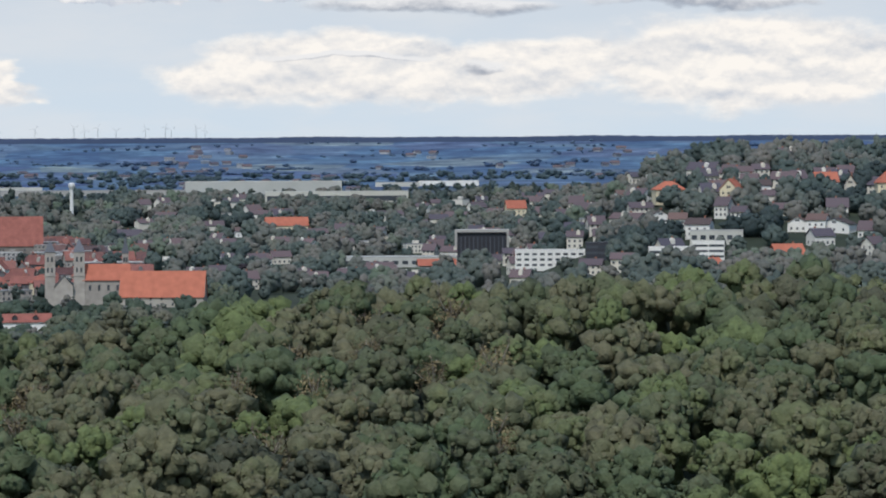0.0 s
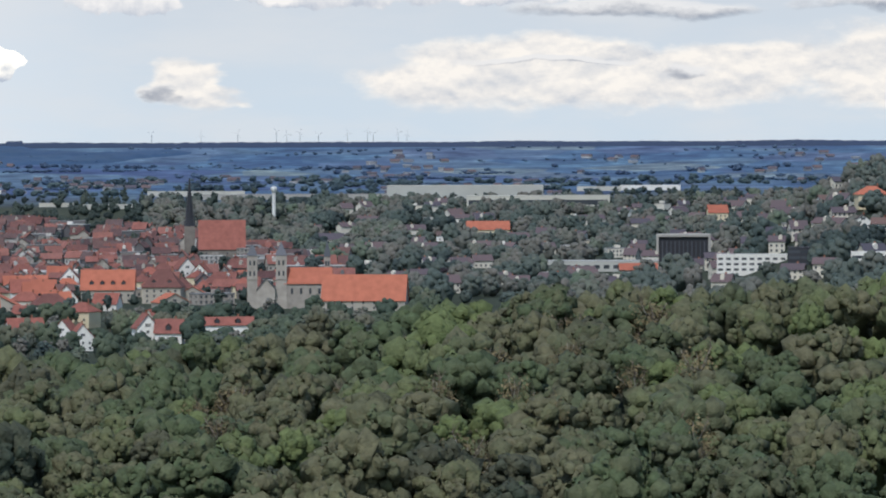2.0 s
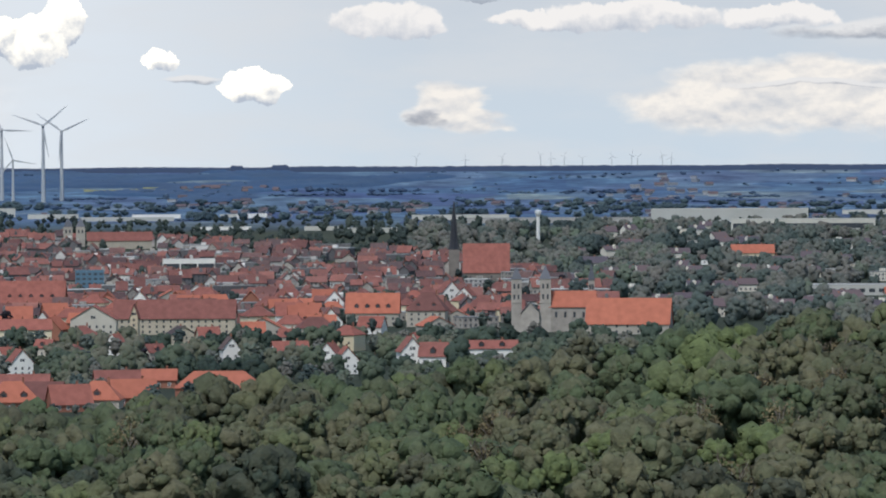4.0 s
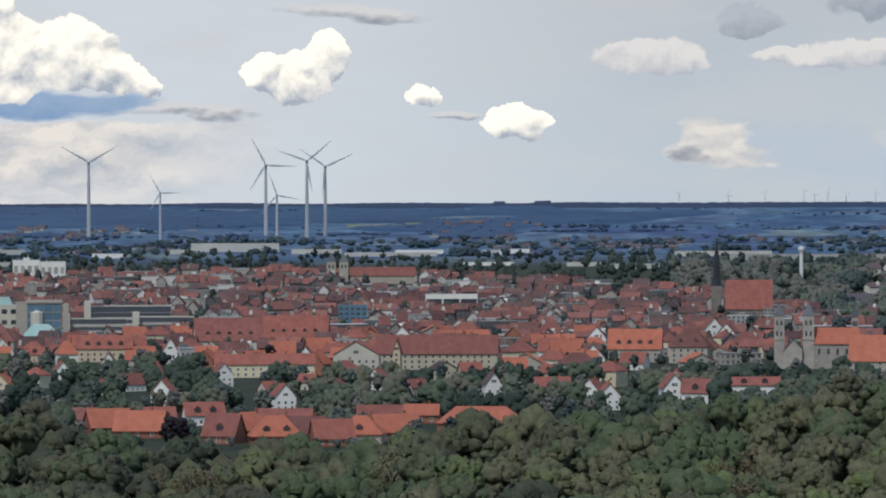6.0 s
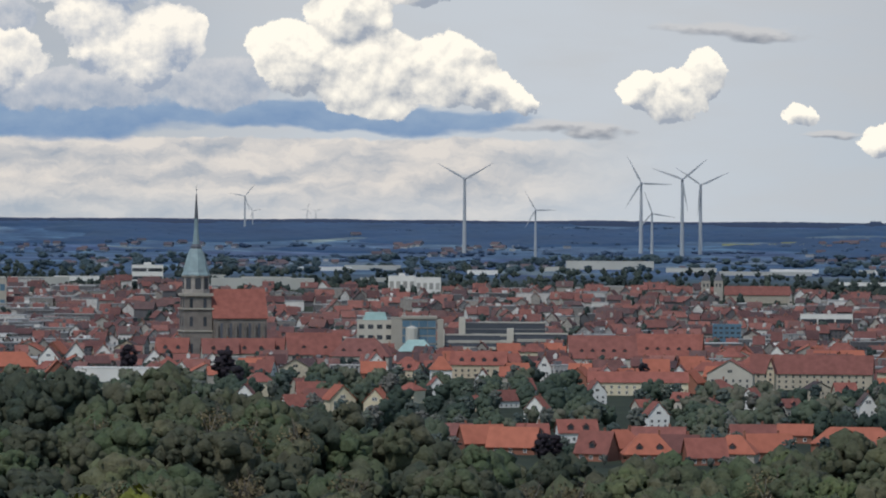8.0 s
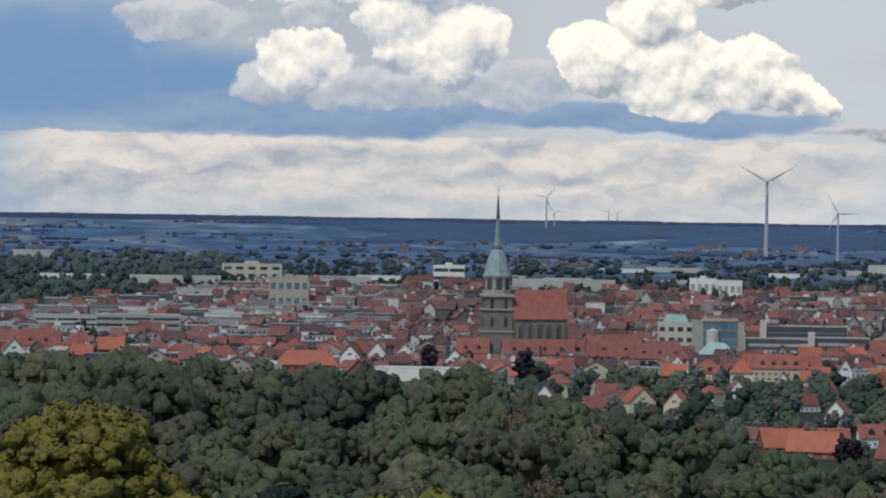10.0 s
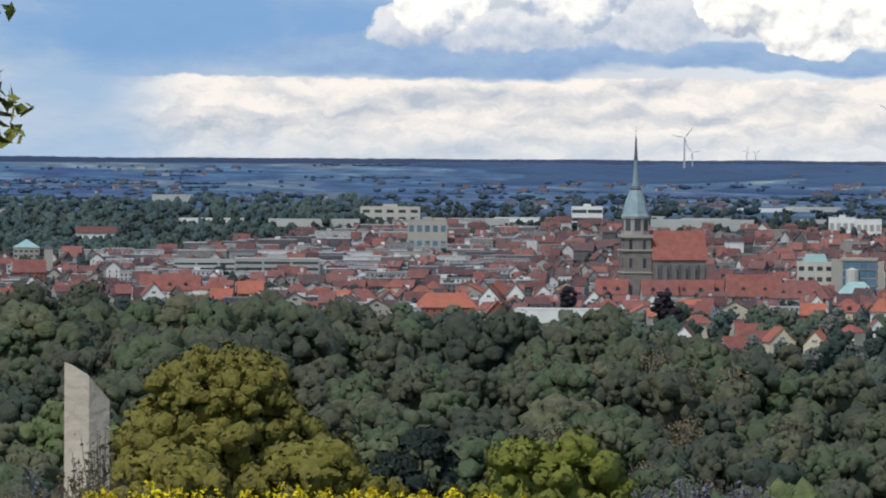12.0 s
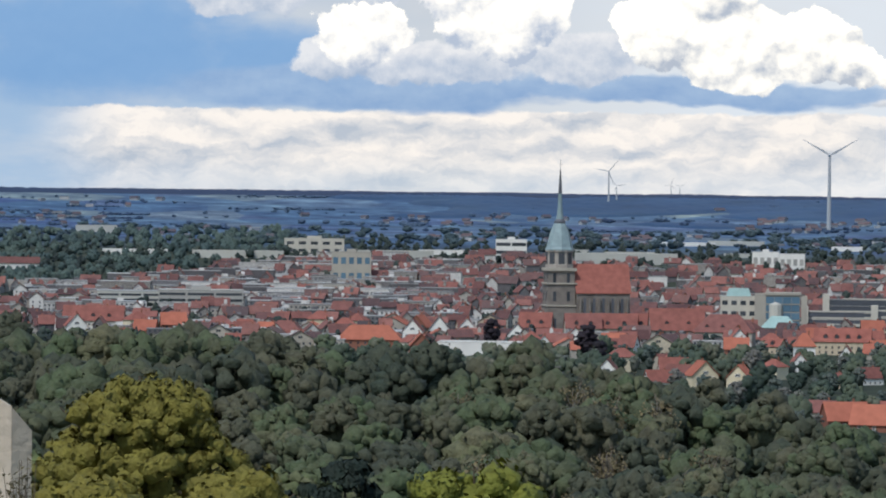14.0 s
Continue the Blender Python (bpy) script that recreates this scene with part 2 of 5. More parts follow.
def box_data(x0, x1, y0, y1, z0, z1):
    v = [(x0, y0, z0), (x1, y0, z0), (x1, y1, z0), (x0, y1, z0), (x0, y0, z1), (x1, y0, z1), (x1, y1, z1), (x0, y1, z1)]
    f = [(0, 3, 2, 1), (4, 5, 6, 7), (0, 1, 5, 4), (1, 2, 6, 5), (2, 3, 7, 6), (3, 0, 4, 7)]
    return v, f


def joined(*pieces):
    verts, faces = [], []
    for v, f in pieces:
        n = len(verts)
        verts += list(v)
        faces += [tuple(i + n for i in q) for q in f]
    return verts, faces


def box(name, material, *span):
    return mesh_of(name, *box_data(*span), material)


def ring_data(profile, n=12, square=False):
    """A turned body: (radius, height) pairs, closed at both ends."""
    verts, faces = [], []
    turn = math.pi / n if square else 0
    for r, z in profile:
        k = r / math.cos(math.pi / n) if square else r
        verts += [(k * math.cos(2 * math.pi * i / n + turn), k * math.sin(2 * math.pi * i / n + turn), z) for i in range(n)]
    for j in range(len(profile) - 1):
        for i in range(n):
            a, b = j * n + i, j * n + (i + 1) % n
            faces.append((a, b, b + n, a + n))
    faces += [tuple(range(n))[::-1], tuple(range((len(profile) - 1) * n, len(profile) * n))]
    return verts, faces


def gable_wall(w, d, h, rise, along=True):
    """Walls with the gable triangles; the ridge runs along x, or along y."""
    if not along:
        v, f = gable_wall(d, w, h, rise)
        return [(y, -x, z) for x, y, z in v], f
    x, y = w / 2, d / 2
    v = [(-x, -y, -2), (x, -y, -2), (x, y, -2), (-x, y, -2), (-x, -y, h), (x, -y, h), (x, y, h), (-x, y, h), (-x, 0, h + rise), (x, 0, h + rise)]
    f = [(0, 3, 2, 1), (0, 1, 5, 4), (2, 3, 7, 6), (1, 2, 6, 9, 5), (3, 0, 4, 8, 7), (4, 5, 9, 8), (6, 7, 8, 9)]
    return v, f


def gable_roof(w, d, h, rise, along=True, over=0.6, thick=0.35):
    """Two roof slopes with eaves and thickness."""
    if not along:
        v, f = gable_roof(d, w, h, rise, True, over, thick)
        return [(y, -x, z) for x, y, z in v], f
    x, y = w / 2 + over, d / 2 + over
    eave = h - rise * over / (d / 2)
    v, f = [], []
    for z in (0.06, thick):
        v += [(-x, -y, eave + z), (x, -y, eave + z), (x, 0, h + rise + z), (-x, 0, h + rise + z), (x, y, eave + z), (-x, y, eave + z)]
    f = [(6, 7, 8, 9), (9, 8, 10, 11), (3, 2, 1, 0), (5, 4, 2, 3), (0, 1, 7, 6), (4, 5, 11, 10),
         (1, 2, 8, 7), (2, 4, 10, 8), (3, 0, 6, 9), (5, 3, 9, 11)]
    return v, f


def hip_roof(w, d, h, rise, over=0.6, thick=0.35):
    x, y = w / 2 + over, d / 2 + over
    k = max(x - y, 0.2 * x) if x >= y else 0.0
    q = 0.0 if x >= y else max(y - x, 0.2 * y)
    v = [(-x, -y, h), (x, -y, h), (x, y, h), (-x, y, h), (-x, -y, h + thick), (x, -y, h + thick), (x, y, h + thick), (-x, y, h + thick),
         (-k, -q, h + rise), (k, q, h + rise)]
    if x >= y:
        f = [(4, 5, 9, 8), (5, 6, 9), (6, 7, 8, 9), (7, 4, 8)]
    else:
        f = [(4, 5, 8), (5, 6, 9, 8), (6, 7, 9), (7, 4, 8, 9)]
    return v, f + [(0, 3, 2, 1), (0, 1, 5, 4), (1, 2, 6, 5), (2, 3, 7, 6), (3, 0, 4, 7)]


PANE = box("window", glass_dark, -0.55, 0.55, -0.06, 0.1, 0, 1.4)
SASH = mesh_of("window_frame", *joined(box_data(-0.68, 0.68, -0.10, 0.02, -0.14, 0), box_data(-0.68, 0.68, -0.10, 0.02, 1.4, 1.52),
               box_data(-0.68, -0.55, -0.10, 0.02, 0, 1.4), box_data(0.55, 0.68, -0.10, 0.02, 0, 1.4), box_data(-0.05, 0.05, -0.10, -0.04, 0, 1.4)), white)
DOOR = box("door", door_brown, -0.55, 0.55, -0.08, 0.1, 0, 2.1)
STACK = mesh_of("chimney", *joined(box_data(-0.4, 0.4, -0.3, 0.3, -1.5, 1.3), box_data(-0.5, 0.5, -0.4, 0.4, 1.3, 1.5)), brick_red)
DORMER_W = mesh_of("dormer", *gable_wall(2.4, 3.0, 1.5, 1.1, False), tile_dark)
DORMER_P = box("dormer_window", glass_dark, -0.7, 0.7, -1.56, -1.4, 0.35, 1.5)
DORMER_R = mesh_of("dormer_roof", *gable_roof(2.4, 3.0, 1.5, 1.1, False, 0.25, 0.2), tile_red)


def panes(parent, w, y, h, cols, rows, base=1.0, frames=False, mesh=None):
    """Windows in rows on a wall whose face lies at y."""
    for j in range(rows):
        for i in range(cols):
            m = Matrix.Translation(((i + 0.5) / cols * w - w / 2, y, base + j * h))
            win = part("window", mesh or PANE, parent, "", m)
            if frames:
                part("window_frame", SASH, win)


plots = []    # bearing, range and width of what stands in the town


def house(b, r, w, d, h, rise, wall, roof, label, turn=0.0, along=True, hip=False, cols=0, chimney=True, dormers=0, door=False,
          frames=False, name="house", group="", category="house", size=1.0):
    """A dwelling or long building: h to the eaves, rise from there to the ridge."""
    e = tagged(new(name), label, category, group)
    e.matrix_world = facing(b, r, turn, 0.0, size)
    plots.append((b, r, w if along else max(w, d * 0.6)))
    flat = box_data(-w / 2, w / 2, -d / 2, d / 2, -2, h)
    part("wall", mesh_of("wall", *(flat if hip else gable_wall(w, d, h, rise, along)), wall), e)
    part("roof", mesh_of("roof", *(hip_roof(w, d, h, rise) if hip else gable_roof(w, d, h, rise, along)), roof), e)
    if cols:
        storeys = max(1, int((h - 0.4) / 2.8))
        panes(e, w * 0.92, -d / 2, 2.8, cols, storeys, 0.9, frames)
        if not along and not hip and rise > 3:
            panes(e, 2.6, -d / 2, 2.8, 2, 1, h + 0.5, frames)
    if chimney:
        if along:
            part("chimney", STACK, e, "", Matrix.Translation((w * 0.22, 0.8, h + rise)))
        else:
            part("chimney", STACK, e, "", Matrix.Translation((0.8, d * 0.15, h + rise)))
    for i in range(dormers):
        dm = part("dormer", DORMER_W, e, "", Matrix.Translation(((i + 0.5) / dormers * w * 0.8 - w * 0.4, -d * 0.3, h + rise * 0.22)))
        part("dormer_roof", DORMER_R, dm)
        part("dormer_window", DORMER_P, dm)
    if door:
        part("door", DOOR, e, "", Matrix.Translation((w * 0.04, -d / 2, 0.0)))
    return e


def block(b, r, w, d, h, wall, label, roof=grey_roof, turn=0.0, cols=0, rows=0, name="building", category="building", glass=None, plant=False, up=0.0, group=""):
    """A flat-roofed building with a parapet, window rows and a roof deck."""
    e = tagged(new(name), label, category, group)
    e.matrix_world = facing(b, r, turn, up)
    plots.append((b, r, w))
    part("wall", box("wall", wall, -w / 2, w / 2, -d / 2, d / 2, -2, h - 0.5), e)
    part("roof", box("roof", roof, -w / 2 + 0.3, w / 2 - 0.3, -d / 2 + 0.3, d / 2 - 0.3, h - 0.5, h - 0.25), e)
    rim = joined(box_data(-w / 2 - 0.1, w / 2 + 0.1, -d / 2 - 0.1, -d / 2 + 0.3, h - 0.5, h), box_data(-w / 2 - 0.1, w / 2 + 0.1, d / 2 - 0.3, d / 2 + 0.1, h - 0.5, h),
                 box_data(-w / 2 - 0.1, -w / 2 + 0.3, -d / 2 + 0.3, d / 2 - 0.3, h - 0.5, h), box_data(w / 2 - 0.3, w / 2 + 0.1, -d / 2 + 0.3, d / 2 - 0.3, h - 0.5, h))
    part("parapet", mesh_of("parapet", *rim, wall), e)
    if cols and rows:
        ww, hh = w / cols * (0.6 if cols > 3 else 0.92), (h - 1) / rows * 0.42
        pane = box("window", glass or glass_dark, -ww / 2, ww / 2, -0.05, 0.1, 0, hh)
        panes(e, w, -d / 2, (h - 1) / rows, cols, rows, (h - 1) / rows * 0.3, False, pane)
    if plant:
        part("roof_plant_room", box("roof_plant_room", wall, -w * 0.12, w * 0.12, -2, 2, h - 0.3, h + 2.2), e)
    return e


# ---- trees ----
ICO = bmesh.new()
bmesh.ops.create_icosphere(ICO, subdivisions=2, radius=1.0)
ICO_V = np.array([v.co[:] for v in ICO.verts])
ICO_F = np.array([[v.index for v in f.verts] for f in ICO.faces if f.normal.z > -0.8])
ICO.free()


ICO = bmesh.new()
bmesh.ops.create_icosphere(ICO, subdivisions=1, radius=1.0)
LUMP_V = np.array([v.co[:] for v in ICO.verts])
LUMP_F = np.array([[v.index for v in f.verts] for f in ICO.faces if f.normal.z > -0.85])
ICO.free()


def crown_data(rad, tall, lobes, cards, size, seed, squat=1.0, lumps=True, deep=1.15, coarse=False, clump=1.0):
    """A crown that stands on z = 0: uneven rounded lobes over a dome round a full heart, roughened with leaf clumps. Gives points, corner indices, corners a face, corner normals."""
    g = np.random.default_rng(seed)
    i = np.arange(lobes)
    ang = i * 2.39996 + g.uniform(-0.45, 0.45, lobes)
    zz = np.clip(1 - (i + 0.3) / lobes * deep + g.uniform(-0.09, 0.09, lobes), -0.15, 1)
    wide = rad * np.sqrt(np.clip(1 - zz ** 2 * 0.93, 0, 1)) * 0.74 * (g.uniform(0.72, 1.12, lobes) if coarse else g.uniform(0.62, 1.2, lobes))
    cen = np.stack([np.cos(ang) * wide, np.sin(ang) * wide, tall * (0.40 + 0.44 * zz) + g.uniform(-0.03, 0.03, lobes) * tall], 1)
    lr = g.choice((0.20, 0.27, 0.33, 0.42), lobes) * g.uniform(0.8, 1.2, lobes) * rad * clump
    heart = np.array((0, 0, tall * 0.42))

    def rounded(w, p):
        n = w * 0.75 + (p - heart) / rad * (0.42 if coarse else 0.28)
        return n / np.linalg.norm(n, axis=-1)[..., None]

    co, idx, num, nrm, n = [], [], [], [], 0
    if cards:
        which = g.choice(lobes, cards, p=lr ** 2 / (lr ** 2).sum())
        way = g.normal(size=(cards, 3))
        way[:, 2] = np.abs(way[:, 2]) * 0.95 - 0.4 * g.uniform(0, 1, cards)
        way /= np.linalg.norm(way, axis=1)[:, None]
        at_ = cen[which] + way * (lr[which] * g.uniform(0.86, 1.0 if coarse else 1.10, cards))[:, None] * np.array([1, 1, squat])
        nor = way + g.normal(size=(cards, 3)) * 0.3
        nor /= np.linalg.norm(nor, axis=1)[:, None]
        side = np.cross(nor, g.normal(size=(cards, 3)))
        side /= np.linalg.norm(side, axis=1)[:, None]
        over = np.cross(nor, side)
        s = size * g.uniform(0.6, 1.35, cards)
        out = np.empty((cards, 4, 3))
        for k, (a, b) in enumerate(((1, 0.1), (0, 1), (-1, -0.1), (0, -1))):
            out[:, k] = at_ + side * (a * s * g.uniform(0.7, 1.3, cards))[:, None] + over * (b * s * g.uniform(0.6, 1.2, cards))[:, None] - nor * (abs(a) * s * 0.3)[:, None]
        co, idx, num, nrm = [out.reshape(-1, 3)], [np.arange(4 * cards)], [np.full(cards, 4)], [np.repeat(rounded(way, at_), 4, axis=0)]
        n = 4 * cards
    if lumps:
        balls = [(cen[k], lr[k], LUMP_V, LUMP_F) for k in range(lobes)]
        balls.append((np.array((0, 0, tall * 0.42)), rad * (0.74 if coarse else 0.60), *((LUMP_V, LUMP_F) if coarse == "tiny" else (ICO_V, ICO_F))))
        for c, r, ball, facets in balls:
            rough = g.uniform(0.82, 1.14, len(ball)) if coarse else g.uniform(0.62, 1.28, len(ball))
            stretch = np.array((g.uniform(0.8, 1.35), g.uniform(0.8, 1.35), squat * g.uniform(0.75, 1.25)))
            if r > rad * 0.55:
                stretch = np.array((1, 1, tall * 0.52 / r * 0.8))
            v = ball * rough[:, None] * r * 0.95 * stretch + c
            co.append(v)
            idx.append(facets.reshape(-1) + n)
            num.append(np.full(len(facets), 3))
            jag = ball + g.normal(size=ball.shape) * (0.18 if coarse else 0.32)
            jag /= np.linalg.norm(jag, axis=1)[:, None]
            nrm.append(rounded(jag, v)[facets.reshape(-1)])
            n += len(ball)
    return np.concatenate(co), np.concatenate(idx), np.concatenate(num), np.concatenate(nrm)


def loops_mesh(name, co, idx, num, material, tone=None, bend=None):
    """A mesh from points, corner indices and corners a face."""
    me = bpy.data.meshes.new(name)
    me.vertices.add(len(co))
    me.vertices.foreach_set("co", co.reshape(-1).astype(np.float32))
    me.loops.add(len(idx))
    me.loops.foreach_set("vertex_index", idx.astype(np.int32))
    me.polygons.add(len(num))
    me.polygons.foreach_set("loop_start", np.concatenate([[0], np.cumsum(num)[:-1]]).astype(np.int32))
    me.update(calc_edges=True)
    me.materials.append(material)
    if bend is not None:     # shade each clump with the roundness of its lobe
        me.normals_split_custom_set(bend.tolist())
    if tone is not None:
        me.attributes.new("tone", "FLOAT", "FACE").data.foreach_set("value", tone.astype(np.float32))
    return me


def quads_mesh(name, corners, material):
    n = len(corners)
    return loops_mesh(name, corners.reshape(-1, 3), np.arange(4 * n), np.full(n, 4), material)


def spun(kind, a, base, size, tall=1.0):
    """A crown turned by a, scaled and set down at base."""
    co, idx, num, nrm = kind
    m = np.array(((math.cos(a), math.sin(a), 0), (-math.sin(a), math.cos(a), 0), (0, 0, 1)))
    return co @ m * np.array((size, size, size * tall)) + np.array(base), idx, num, nrm @ m


def crowd(name, crowns, tones, material):
    """Many crowns in one mesh, each with its own tone."""
    start = np.concatenate([[0], np.cumsum([len(c[0]) for c in crowns])[:-1]])
    return loops_mesh(name, np.concatenate([c[0] for c in crowns]), np.concatenate([c[1] + s for c, s in zip(crowns, start)]), np.concatenate([c[2] for c in crowns]), material,
                      np.concatenate([np.full(len(c[2]), t) for c, t in zip(crowns, tones)]), np.concatenate([c[3] for c in crowns]))


def tube(p, q, r0, r1, n=6):
    """A tapered limb from p to q."""
    p, q = Vector(p), Vector(q)
    m = (q - p).to_track_quat("Z", "Y").to_matrix().to_4x4()
    v, f = ring_data([(r0, 0), (r1, (q - p).length)], n)
    return [tuple(p + (m @ Vector(x))) for x in v], f


def trunk_data(tall, rad, seed, thick=0.32):
    g = random.Random(seed)
    pieces = [tube((0, 0, -1), (0, 0, tall * 0.45), thick * 1.25, thick * 0.8, 7), tube((0, 0, tall * 0.45), (g.uniform(-.4, .4), g.uniform(-.4, .4), tall * 0.9), thick * 0.8, thick * 0.2, 6)]
    for i in range(5):
        a, z = i * 1.3 + g.uniform(0, 0.6), tall * g.uniform(0.35, 0.6)
        pieces.append(tube((0, 0, z), (math.cos(a) * rad * 0.65, math.sin(a) * rad * 0.65, z + tall * g.uniform(0.15, 0.3)), thick * 0.5, thick * 0.12, 5))
    return joined(*pieces)


def tree(name, label, tall, rad, seed, leaves, cards, size, lobes=20, bare=0.4, squat=0.8, category="tree", group="", thick=0.32, lumps=True, coarse=False, clump=1.0):
    """A tree on its own base: tapered trunk with limbs, crown of leaf clumps."""
    e = tagged(new(name), label, category, group)
    part("trunk", mesh_of("trunk", *trunk_data(tall, rad, seed, thick), bark), e)
    co, idx, num, nrm = crown_data(rad, tall * (1 - bare), lobes, cards, size, seed, squat, lumps, 1.15, coarse, clump)
    part("crown", loops_mesh("crown", co + np.array((0, 0, tall * bare)), idx, num, leaves, None, nrm), e)
    return e


# ---- ground: one sheet from the lookout to the skyline ----
def ground_material():
    m, nt, p = shader("meadows_and_hazed_fields", 0.95)
    tc = nt.nodes.new("ShaderNodeTexCoord")
    fields = nt.nodes.new("ShaderNodeTexVoronoi")
    warp = nt.nodes.new("ShaderNodeMapping")
    warp.inputs["Rotation"].default_value = (0, 0, 0.12)
    warp.inputs["Scale"].default_value = (0.0095, 0.012, 0.0)
    nt.links.new(tc.outputs["Object"], warp.inputs["Vector"])
    nt.links.new(warp.outputs[0], fields.inputs["Vector"])
    fields.inputs["Scale"].default_value = 1.0
    sep = nt.nodes.new("ShaderNodeSeparateColor")
    nt.links.new(fields.outputs["Color"], sep.inputs[0])
    # field tones with the blue of distance haze put into the colour
    hazed_crop = ramp(nt, sep.outputs[0], [(0.0, (0.032, 0.078, 0.172)), (0.35, (0.048, 0.104, 0.194)), (0.6, (0.072, 0.128, 0.205)), (0.86, (0.038, 0.072, 0.180)), (1.0, (0.12, 0.170, 0.205))])
    grass = ramp(nt, grain(nt, 0.05, 6), [(0.3, (0.020, 0.030, 0.022)), (0.7, (0.042, 0.054, 0.034))])
    # meadow on the hill and in the town, haze-blue field plots out on the plain
    pos = nt.nodes.new("ShaderNodeSeparateXYZ")
    nt.links.new(tc.outputs["Object"], pos.inputs[0])
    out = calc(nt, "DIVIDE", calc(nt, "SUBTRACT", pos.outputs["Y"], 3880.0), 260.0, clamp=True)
    strip = nt.nodes.new("ShaderNodeMapping")
    strip.inputs["Scale"].default_value = (0.018, 0.026, 0.0)
    nt.links.new(tc.outputs["Object"], strip.inputs["Vector"])
    rows = nt.nodes.new("ShaderNodeTexNoise")
    rows.inputs["Scale"].default_value, rows.inputs["Detail"].default_value, rows.inputs["Roughness"].default_value = 1.0, 6.0, 0.7
    nt.links.new(strip.outputs[0], rows.inputs["Vector"])
    hazed_crop = blend(nt, 1.0, hazed_crop, ramp(nt, rows.outputs["Fac"], [(0.36, (0.40, 0.45, 0.55)), (0.47, (0.86, 0.88, 0.92)), (0.55, (1.2, 1.16, 1.1)), (0.64, (2.2, 2.0, 1.6))]), "MULTIPLY")
    nt.links.new(blend(nt, out, grass, hazed_crop), p.inputs["Base Color"])
    return m


def build_ground():
    bs = list(np.arange(-26, 26.01, 0.5)) + list(np.arange(32, 329, 8.0))
    rs = [0.0, 3, 6, 10, 20, 30, 45, 60, 90, 120, 170, 220, 280, 340, 400, 460, 520, 580, 640, 700, 760, 790, 830, 870, 910, 960, 1050, 1150, 1300, 1500]
    rs += list(np.arange(1600, 4931, 60.0)) + [4930, 4950]
    verts, faces, n = [], [], len(bs)
    for r in rs:
        for b in bs:
            q = (b + 180) % 360 - 180
            verts.append(tuple(spot(q, r) if abs(q) < 30 or r < 700 else Vector((-r * math.sin(radians(q)), r * math.cos(radians(q)), EYE - drop(30.0 if q > 0 else -30.0, r)))))
    for j in range(len(rs) - 1):
        for i in range(n):
            a, c = j * n + i, j * n + (i + 1) % n
            faces.append((a, a + n, c + n, c))
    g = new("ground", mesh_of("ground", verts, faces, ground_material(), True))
    tagged(g, "rolling ground with meadow, distant fields painted haze-blue", "ground", kind="structure")


build_ground()


# ---- sky behind it all: a curved backdrop with broken cloud ----
def sky_material():
    m = bpy.data.materials.new("cloudy_sky")
    m.use_nodes = True
    nt = m.node_tree
    nt.nodes.remove(nt.nodes["Principled BSDF"])
    uv = nt.nodes.new("ShaderNodeUVMap").outputs[0]     # bearing and height in degrees, through the map below

    def vec(op, a, b=None, scale=None):
        x = nt.nodes.new("ShaderNodeVectorMath")
        x.operation = op
        for sock, v in ((x.inputs[0], a), (x.inputs[1], b)):
            if v is None:
                continue
            if isinstance(v, tuple):
                sock.default_value = v
            else:
                nt.links.new(v, sock)
        if scale is not None:
            x.inputs["Scale"].default_value = scale
        return x.outputs["Value"] if op in ("LENGTH", "DOT_PRODUCT") else x.outputs[0]

    def noise_at(v, scale, detail, want="Fac", rough=0.55):
        n = nt.nodes.new("ShaderNodeTexNoise")
        n.inputs["Scale"].default_value, n.inputs["Detail"].default_value, n.inputs["Roughness"].default_value = scale, detail, rough
        nt.links.new(v, n.inputs["Vector"])
        return n.outputs[want]

    deg = vec("SUBTRACT", vec("MULTIPLY", uv, (60.0, 12.0, 0.0)), (30.0, 1.0, 0.0))
    wob = vec("SUBTRACT", noise_at(deg, 1.3, 5, "Color", 0.62), (0.5, 0.5, 0.5))
    near_wob = vec("ADD", deg, vec("MULTIPLY", wob, (0.85, 0.6, 0.0)))
    soft_wob = vec("ADD", deg, vec("MULTIPLY", vec("SUBTRACT", noise_at(vec("MULTIPLY", deg, (0.6, 1.6, 0.0)), 1.0, 4, "Color"), (0.5, 0.5, 0.5)), (2.4, 0.55, 0.0)))
    h = nt.nodes.new("ShaderNodeSeparateXYZ")
    nt.links.new(deg, h.inputs[0])
    bearing, height = h.outputs[0], h.outputs[1]

    def puffs(at_, rows):
        best = None
        for u, v, ru, rv in rows:
            q = vec("MULTIPLY", vec("SUBTRACT", at_, (u, v, 0.0)), (1 / ru, 1 / rv, 0.0))
            d = calc(nt, "SUBTRACT", 1.0, vec("DOT_PRODUCT", q, q))
            best = d if best is None else calc(nt, "MAXIMUM", best, d)
        return best

    def edge(d, lo, hi):
        x = nt.nodes.new("ShaderNodeMapRange")
        x.interpolation_type = "SMOOTHSTEP"
        x.inputs["From Min"].default_value, x.inputs["From Max"].default_value = lo, hi
        nt.links.new(d, x.inputs["Value"])
        return x.outputs[0]

    # clear air: pale at the skyline, greyer blue above, deeper blue under the rain cloud to the west
    tall = edge(height, 0.0, 3.2)
    clear = blend(nt, tall, (0.62, 0.72, 0.82), (0.62, 0.67, 0.74))
    mid = calc(nt, "MULTIPLY", calc(nt, "SUBTRACT", edge(bearing, -6.5, 0.5), edge(bearing, 4.0, 8.0)), 0.8)
    clear = blend(nt, mid, clear, (0.82, 0.88, 0.95))
    west = calc(nt, "MULTIPLY", edge(bearing, 7.5, 13.0), 0.6)
    clear = blend(nt, west, clear, (0.25, 0.46, 0.75))
